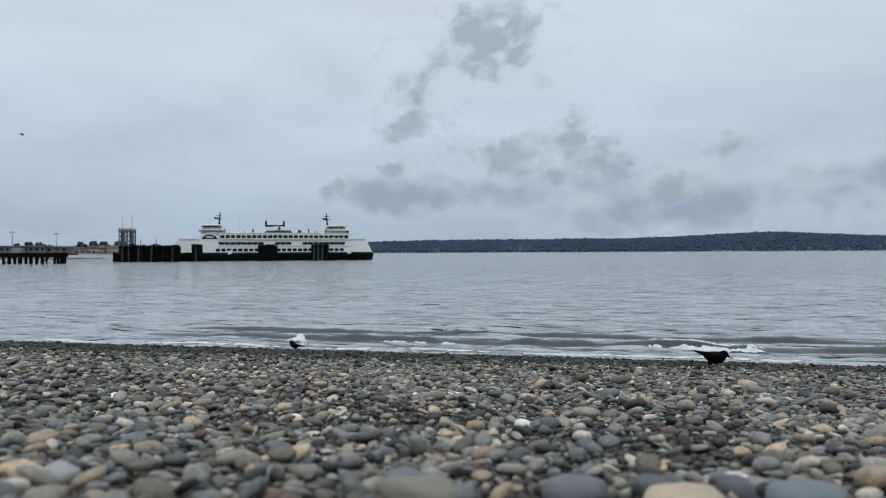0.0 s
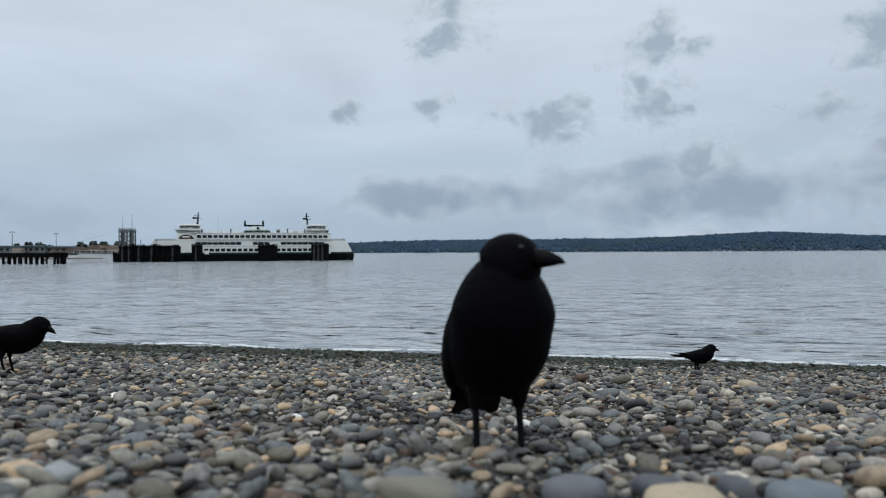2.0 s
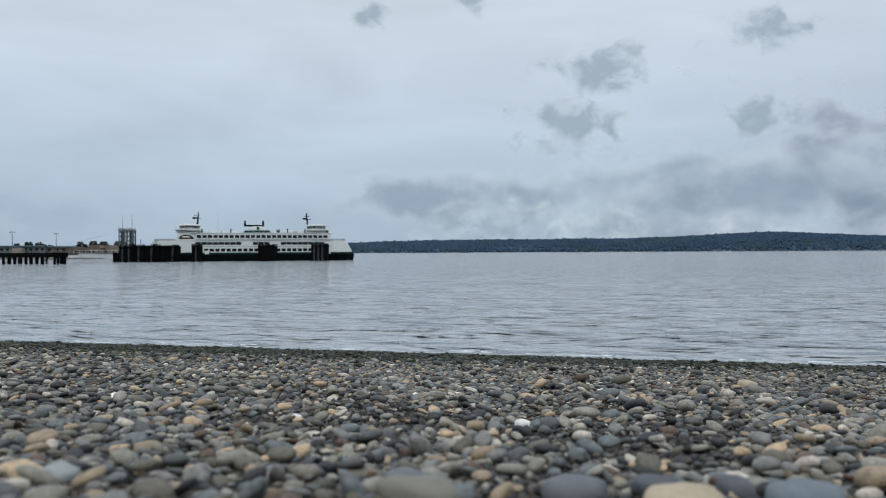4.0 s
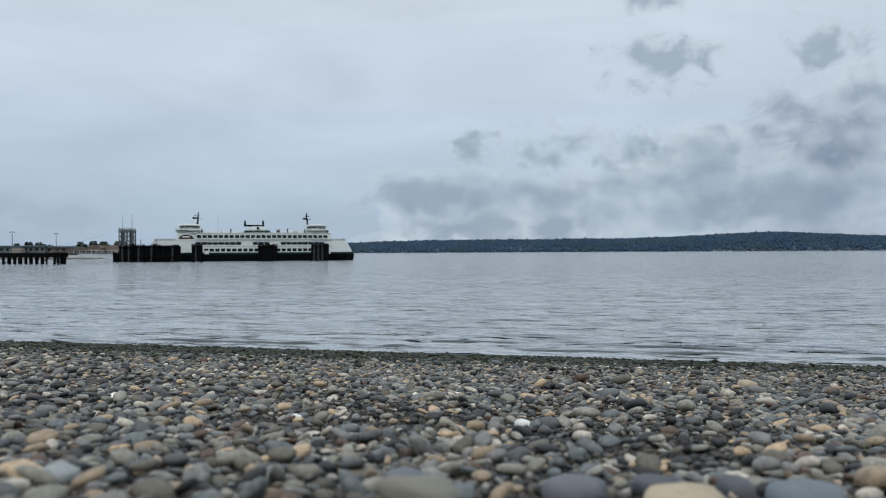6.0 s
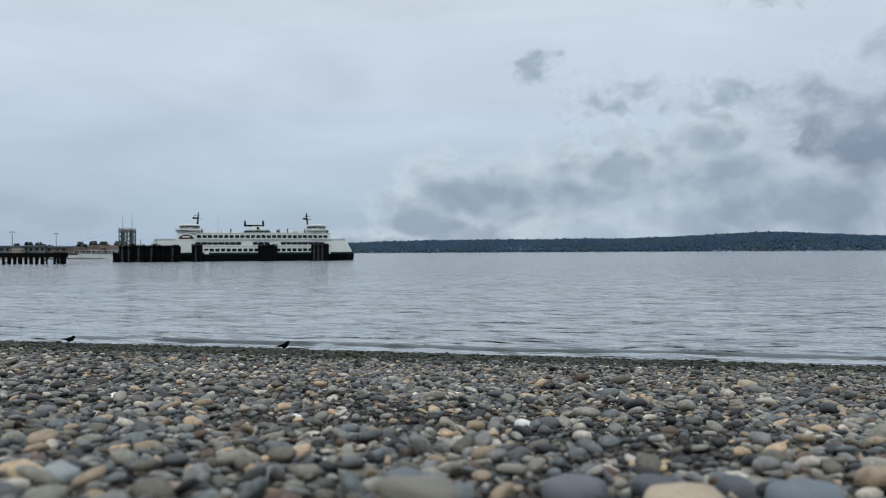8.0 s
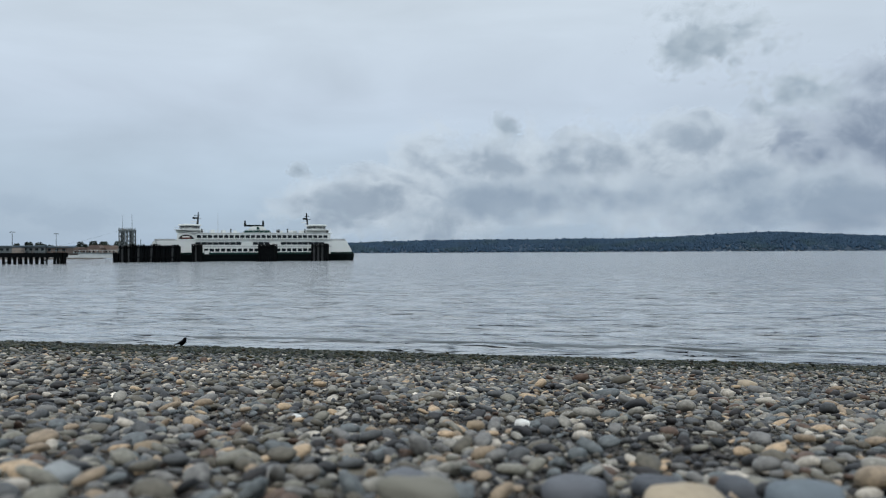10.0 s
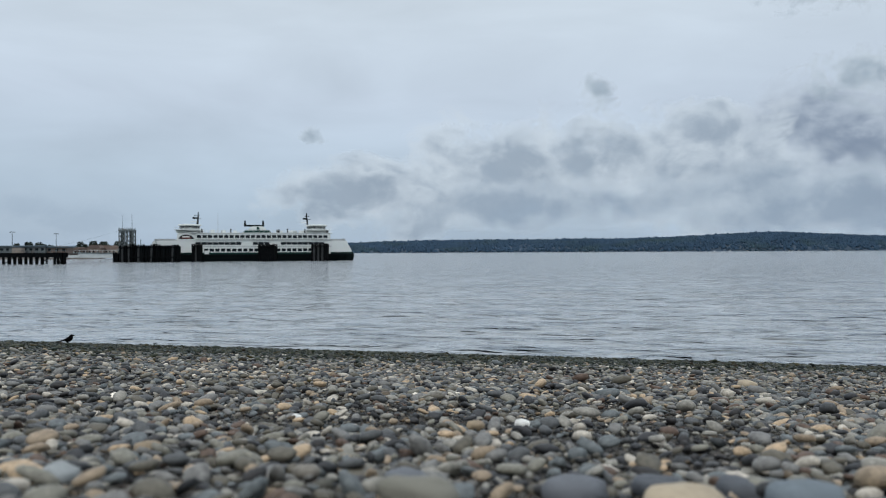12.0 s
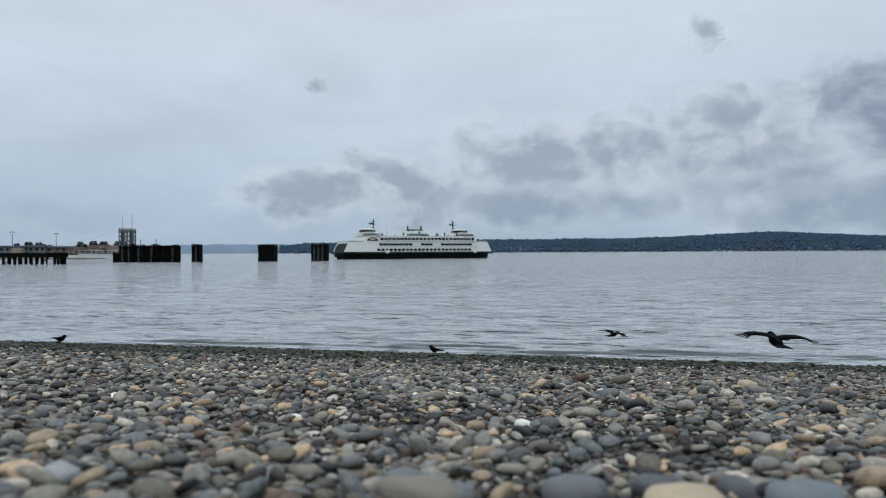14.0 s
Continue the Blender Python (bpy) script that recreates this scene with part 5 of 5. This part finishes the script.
    # single stones that stand out
    special = ((0.333, 0.93, 0.058, (0.40, 0.33, 0.23), "cream"), (0.50, 0.95, 0.062, (0.13, 0.16, 0.18), "blue grey"), (-0.204, 2.09, 0.020, (0.70, 0.70, 0.66), "white"),
               (0.044, 1.90, 0.030, (0.26, 0.20, 0.125), "tan"), (0.09, 3.40, 0.040, (0.28, 0.22, 0.14), "tan"), (0.185, 2.35, 0.024, (0.30, 0.23, 0.15), "tan"),
               (0.11, 1.95, 0.027, (0.55, 0.55, 0.52), "white"), (0.42, 4.6, 0.065, (0.40, 0.33, 0.22), "cream"), (-0.17, 1.44, 0.020, (0.36, 0.25, 0.13), "tan"),
               (0.284, 3.16, 0.026, (0.36, 0.25, 0.12), "ochre"), (-0.53, 1.03, 0.036, (0.26, 0.28, 0.28), "pale grey"), (-0.41, 1.38, 0.030, (0.30, 0.22, 0.13), "tan"),
               (0.18, 1.03, 0.050, (0.12, 0.13, 0.145), "slate"), (0.30, 1.08, 0.042, (0.07, 0.078, 0.09), "dark"), (0.41, 1.08, 0.040, (0.07, 0.078, 0.09), "dark"), (-0.05, 1.03, 0.045, (0.12, 0.13, 0.145), "slate"))
    v, f = fine[3]
    tones = {}
    for u, d, s, col, word in special:
        if word not in tones:
            mt = material("stone_" + word.replace(" ", "_"), col, 0.6, vary=0.14, scale=3, bump=0.25, bump_scale=14, stain=0.3, stain_scale=1.5)
            tones[word] = mesh_from("stone", [tuple(p) for p in v], [tuple(p) for p in f], mt)
        m = stone_poses([(u * d, d, s, u * 20, 0.05, 0.05)], 0.35)[0]
        o = piece("stone", tones[word], ground, m)
        o["label"] = word + " rounded beach stone"


build_beach()


def build_shore_rocks():
    """A few larger dark rocks that the falling tide leaves at the water's edge."""
    v, f = stone_shapes(3, 3, 12)[1]
    me = mesh_from("rock", [tuple(p) for p in v], [tuple(p) for p in f], M_WET)
    for u, d, s in ((-0.60, 29.5, 0.15), (-0.555, 29.8, 0.12), (-0.535, 29.4, 0.14), (-0.50, 30.6, 0.12), (-0.435, 30, 0.13), (-0.33, 29.4, 0.11), (-0.295, 29.0, 0.15), (0.02, 27.6, 0.10), (0.11, 26.9, 0.09)):
        o = new("shore_rock", me)
        o.matrix_basis = Matrix.LocRotScale((u * d, d, beach(u * d, d) + s * 0.25), Euler((0, 0, u * 40)), (s, s, s))
        tagged(o, "dark wet rock with weed at the water's edge", "rock", "rocks along the waterline")


build_shore_rocks()


# ---- everything that moves ----
def walk_crow(crow, rows, strides=()):
    """Rows of seconds, bearing, distance, heading and nod; quick turns get steps of their own, and the legs stay upright below the body.
    strides: seconds and degrees by which one leg swings forward."""
    out, last = [], None
    for t, u, d, head, nod in rows:
        if last and abs(head - last[3]) > 70:
            k = int(abs(head - last[3]) / 70) + 1
            for i in range(1, k):
                q = i / k
                out.append((last[0] + (t - last[0]) * q,) + tuple(a + (b - a) * q for a, b in zip(last[1:], (u, d, head, nod))))
        out.append((t, u, d, head, nod))
        last = (t, u, d, head, nod)
    res, legs, used = [], [], set()
    for t, u, d, head, nod in out:
        if frame(t) in used:
            continue
        used.add(frame(t))
        d = d * 1.2 if d > 15 else d
        x = u * abs(d)
        res.append((t, Matrix.Translation((x, d, beach(x, d) + 0.048)) @ pose(0, 0, HIP, 0, 0, head) @ pose(0, 0, 0, 0, nod, 0) @ pose(0, 0, -HIP)))
        legs.append((t, nod))
    walk(crow, res)
    swing = {frame(t): a for t, a in strides}
    for side, leg in enumerate(o for o in crow.children if o.name.startswith("leg")):
        walk(leg, [(t, pose(0, 0, HIP, 0, -nod - (swing.get(frame(t), 0) if side else -0.25 * swing.get(frame(t), 0)), 0) @ pose(0, 0, -HIP)) for t, nod in legs])


def flight(rows):
    """Rows of seconds, x, y, z, heading and bank, and the pitch where it is not level."""
    wide = [(t, 1.2 if y > 15 else 1.0, x, y, z, h, b, p[0] if p else 28) for t, x, y, z, h, b, *p in rows]
    return [(t, pose(x * k, y * k, EYE_Z + (z - 3.4) * k, 0, 0, h) @ pose(0, 0, 0, b, p, 0)) for t, k, x, y, z, h, b, p in wide]


def motions():
    # the ferry comes in, lies at the dock and leaves again
    dock = pose(-95.6, 364, 0, 0, 0, 14.6)
    walk(ferry, [(0, pose(-86.0, 368, 0, 0, 0, 16)), (0.2, pose(-89.2, 366.5, 0, 0, 0, 15)), (0.5, pose(-93.2, 364.6, 0, 0, 0, 14.6)), (0.8, dock), (12.9, dock), (13.2, pose(-94.1, 364.2, 0, 0, 0, 14.6)),
                 (13.4, pose(-90, 366, 0, 0, 0, 15)), (13.6, pose(-75, 375, 0, 0, 0, 17)), (13.8, pose(-46, 415, 0, 0, 0, 20)), (14.0, pose(-18.2, 450, 0, 0, 0, 24))])
    # the sheet of water drifts in towards the beach while the tide falls
    walk(sea, [(0, pose(0, 0, 0.10)), (3.2, pose(-0.6, -2.2, 0.06)), (7, pose(-1.2, -4.6, 0.0)), (14, pose(-2.4, -9.5, -0.05))])
    lie = -math.degrees(math.atan2(DOWN.x, DOWN.y))

    def come(d, z):
        d += 4.6
        return pose(DOWN.x * d, DOWN.y * d, z, 0, 0, lie)
    walk(wave_first, [(0, come(26.5, 0.08)), (0.6, come(24.5, 0.02)), (0.9, come(24, -0.5)), (1.0, come(31, -0.5)), (1.2, come(27.5, 0.08)), (1.9, come(25, 0.02)), (2.1, come(24.5, -0.5)),
                      (2.3, come(31, -0.5)), (2.6, come(27, 0.06)), (3.3, come(24.5, 0.0)), (3.8, come(24, -0.6)), (14, come(24, -0.7))])
    walk(wave_second, [(0, come(29.5, 0.06)), (1.2, come(27, 0.02)), (1.4, come(26, -0.5)), (1.8, come(33, -0.5)), (2.2, come(30, 0.05)), (3.5, come(27, 0.0)), (4.5, come(25, -0.5)), (14, come(25, -0.6))])
    walk(wave_third, [(0, come(34, -0.5)), (0.3, come(31, -0.4)), (0.8, come(28, 0.06)), (1.6, come(25, 0.0)), (2.0, come(24, -0.5)), (2.4, come(30, -0.5)), (2.9, come(26.8, 0.05)), (3.6, come(25, -0.05)), (4, come(24, -0.6)), (14, come(24, -0.7))])
    walk(wave_ripple, [(0, come(32, -0.3)), (3, come(30, -0.3)), (5, come(26.5, 0.02)), (6.2, come(25.2, -0.02)), (6.6, come(25, -0.3)), (7.0, come(28, -0.3)), (7.5, come(26.4, 0.02)), (8.5, come(25.2, -0.05)),
                       (9, come(25, -0.3)), (9.8, come(28.5, -0.3)), (10.5, come(27, 0)), (11.6, come(25.3, -0.04)), (12, come(25.2, -0.3)), (12.5, come(28, -0.3)), (13, come(26.5, -0.02)), (14, come(25.4, -0.06))])
    walk(wave_lap, [(0, come(32, -0.3)), (4.5, come(30, -0.3)), (5.4, come(28, 0.0)), (7.4, come(26, 0.0)), (7.8, come(25, -0.3)), (8.6, come(30, -0.3)), (9.5, come(28, -0.02)), (11, come(26, -0.02)), (11.6, come(25, -0.3)),
                    (12.0, come(30, -0.3)), (12.6, come(28.5, -0.04)), (14, come(26.4, -0.06))])
    walk(swash, [(0, come(23.6, 0.12)), (0.7, come(23.2, 0.14)), (1.4, come(23.5, 0.12)), (1.9, come(23.1, 0.15)), (2.5, come(23.7, 0.1)), (3.1, come(23.3, 0.1)), (4.2, come(24.4, -0.05)), (5, come(25, -0.4)), (14, come(25, -0.5))])
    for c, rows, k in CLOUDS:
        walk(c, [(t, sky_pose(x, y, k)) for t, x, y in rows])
    walk_crow(crow_near, [(0, 0.95, 5, 180, 0), (1.0, 0.8, 5, 180, 0), (1.1, 0.58, 5.5, 180, 0), (1.2, 0.078, 6.4, 180, 0), (1.3, -0.28, 6.4, 180, 0), (1.4, -0.366, 5.4, 180, 0),
                               (1.5, -0.52, 4.7, 180, 0), (1.6, -0.297, 4.0, 360, 0), (1.7, 0.10, 3.3, 380, -12), (1.8, -0.006, 1.36, 270, -16), (1.9, 0.01, 1.36, 262, -16), (2.0, 0.078, 1.36, 277, -16),
                               (2.1, -0.034, 3.0, 180, 15), (2.2, -0.044, 3.3, 180, -5), (2.3, -1.1, 3.0, 180, 0), (2.4, 0.138, 5.0, 250, 0), (2.5, -0.060, 2.20, 192, -8), (2.6, -0.167, 1.95, 190, -3),
                               (2.7, -1.1, 2.4, 180, 0), (2.8, 0.016, 2.4, 195, -12), (2.9, -1.1, 2.4, 180, 0), (4.0, -1.4, 2.0, 240, 0), (5.0, -1.4, -2.0, 300, 0), (6.0, 1.4, -2.0, 360, 0),
                               (6.4, 1.3, 1.0, 270, 0), (6.9, 1.2, 1.9, 190, 0), (7.0, 0.452, 1.87, 180, 2), (7.1, -0.235, 1.68, 180, -8), (7.2, -1.2, 1.7, 180, 0), (14, -3.0, 1.7, 180, 0)], ((7.0, 62), (2.5, 14)))
    neck = Vector((0.095, 0, 0.27))

    def turn(yaw, nod):
        return Matrix.Translation(neck) @ Euler((0, radians(nod), radians(yaw))).to_matrix().to_4x4() @ Matrix.Translation(-neck)
    head = next(o for o in crow_near.children if o.name.startswith("head"))
    walk(head, [(0, turn(0, 0)), (1.7, turn(0, 6)), (1.8, turn(0, 24)), (1.9, turn(-65, 12)), (1.95, turn(0, 14)), (2.0, turn(50, 8)), (2.1, turn(0, 0)), (2.5, turn(0, 4)), (7.0, turn(0, -4)), (7.1, turn(0, 6)), (14, turn(0, 0))])
    walk_crow(crow_side, [(0, -1.3, 2, 180, 0), (1.2, -1.1, 2, 180, 0), (1.3, -0.70, 2.0, 180, 0), (1.4, -0.64, 1.9, 180, 0), (1.5, -0.645, 1.8, 180, 0), (1.6, -0.63, 1.85, 180, 5),
                               (1.7, -0.51, 1.75, 0, 35), (1.8, -1.2, 1.8, 60, 0), (1.9, -1.2, 4, 60, 0), (2.0, -0.60, 4.4, 0, 26), (2.1, -0.57, 3.6, 180, 5), (2.2, -1.1, 3.6, 180, 0), (14, -3, 3, 180, 0)])
    walk_crow(crow_pecking, [(0, 0.37, 11, 0, 35), (0.1, 0.342, 11, 60, 30), (0.2, 0.29, 11.5, 165, 5), (0.3, 0.29, 11.3, 180, 20), (0.4, 0.278, 11.3, 180, -15), (0.5, 0.29, 11, 20, 0), (0.6, 0.363, 11, 0, 30),
                                  (0.7, 0.388, 11, 0, 30), (0.8, 0.397, 11, 0, 30), (0.9, 0.369, 11, 60, 20), (1.0, 0.403, 11, 20, 0), (1.1, 0.375, 11, 40, 30), (1.2, 0.369, 11, 180, 0), (1.3, 0.35, 11, 200, 25),
                                  (1.4, 0.341, 11, 200, 20), (1.5, 0.359, 11, 215, 30), (1.6, 0.347, 11.5, 260, -20), (1.7, 0.397, 11.3, 250, 0), (1.8, 0.347, 11, 190, 20), (1.9, 0.361, 11, 180, 30),
                                  (2.0, 0.352, 9.0, 0, 18), (2.1, 0.364, 11, 20, 30), (2.2, 0.269, 10.5, 80, -25), (2.3, 0.275, 10.5, 80, -25), (2.4, 0.85, 11, 0, 0), (14, 1.5, 11, 0, 0)])
    walk_crow(crow_shore, [(0, -0.205, 21, 180, 10), (0.1, -0.26, 21.5, 180, 20), (0.5, -0.35, 22, 180, 0), (1.2, -0.75, 22, 180, 0), (1.9, -0.75, 22, 180, 0), (2.4, -0.37, 22, 180, 0), (2.9, -0.7, 22, 180, 0), (3.05, -0.7, 22, 180, 0), (3.2, -0.19, 22.5, 180, 10), (4.2, -0.8, 22, 180, 0), (5.3, -0.8, 22, 180, 0), (5.5, -0.452, 22, 130, 10), (5.8, -0.8, 22, 130, 0), (7.2, -0.7, 22.5, 120, 0),
                                (7.4, -0.37, 22.5, 60, 0), (7.5, -0.298, 22.5, 30, 0), (7.6, -0.31, 22.5, 40, -20), (8.0, -0.22, 22.5, 30, 10), (9, -0.5, 22, 0, 0), (10.3, -0.34, 22.5, 0, 0), (10.5, -0.441, 22.5, 10, 5), (11, -0.3, 22.5, 20, 10), (12.5, -0.595, 22.5, 0, 0),
                                (12.9, 0.1, 21.5, 30, 0), (13.1, 0.1, 21.5, 0, 0), (13.7, 0.17, 21, 0, 10), (14, -0.012, 22, 170, 10)])
    walk_crow(crow_pier_side, [(0, -0.9, 23, 0, 0), (7.3, -0.85, 23, 0, 0), (7.4, -0.5, 23, 20, 0), (7.5, -0.408, 23, 170, 0), (7.7, -0.48, 23, 180, 10), (8.2, -0.9, 23, 180, 0), (9, -1.2, 23, 180, 0), (10, -1.2, -20, 260, 0), (11, 1.2, -20, 330, 0), (12.8, 0.95, 20, 330, 0), (13.0, 0.598, 19.0, 330, 5), (13.15, 0.5, 20, 300, 0), (13.3, 0.18, 20.5, 10, 0), (14, 0.9, 19, 0, 0)])
    walk_crow(crow_third, [(0, -0.8, 23.5, 0, 0), (0.4, -0.32, 22.5, 0, 5), (0.6, -0.8, 23, 80, 0), (7.2, -0.8, 23.5, 10, 0), (7.4, -0.57, 23.5, 0, 0), (7.5, -0.501, 23.5, 0, 0), (8.1, -0.53, 23.5, 0, 20), (9, -0.8, 23, 40, 0), (10.3, -0.6, 23, 30, 0), (10.5, -0.463, 22.5, 20, 10), (11.0, -0.55, 23, 10, 30), (12.5, -0.8, 23, 0, 0), (14, -0.53, 22.5, 0, 20)])
    walk(crow_flying, flight([(0, -30, 30, 4, 0, 0), (10.1, -24, 24, 2, 0, 0), (10.3, -8.2, 23, 0.9, 5, -20), (10.5, -2.13, 22, 2.4, 5, 6, 4), (10.7, 22, 21, 3, 0, 0), (12.7, 26, 24, 2, 80, 0), (12.9, 2.6, 21, 1.9, 120, 50), (13.0, 8.6, 16, 6.8, 8, 14, -17),
                              (13.1, -6.2, 21.5, 2.9, 120, -30), (13.3, -3.7, 21, 1.1, 60, 15), (13.5, 20, 18, 3, 0, 0), (13.8, 9, 9, 3.0, 60, 0), (14.0, 3.8, 8.3, 2.20, 84, 5, -4)]))
    walk(crow_gliding, flight([(0, -35.0, 60, 13.2, 20, 15), (0.3, -28, 32, 2.5, 20, 10), (0.4, -13.5, 22, 2.3, 60, 60), (0.6, -26, 20, 3, 20, 0), (12.8, -26, 24, 2, 20, 0), (13.2, -20, 24, 2, 0, 0), (13.3, -6.5, 21, 1.0, 0, 10), (13.5, -20, 24, 3, 60, 0),
                               (13.8, -2, 23, 1.5, 30, 0), (14.0, 3.98, 17, 1.31, 42, 8, 0)]))


motions()
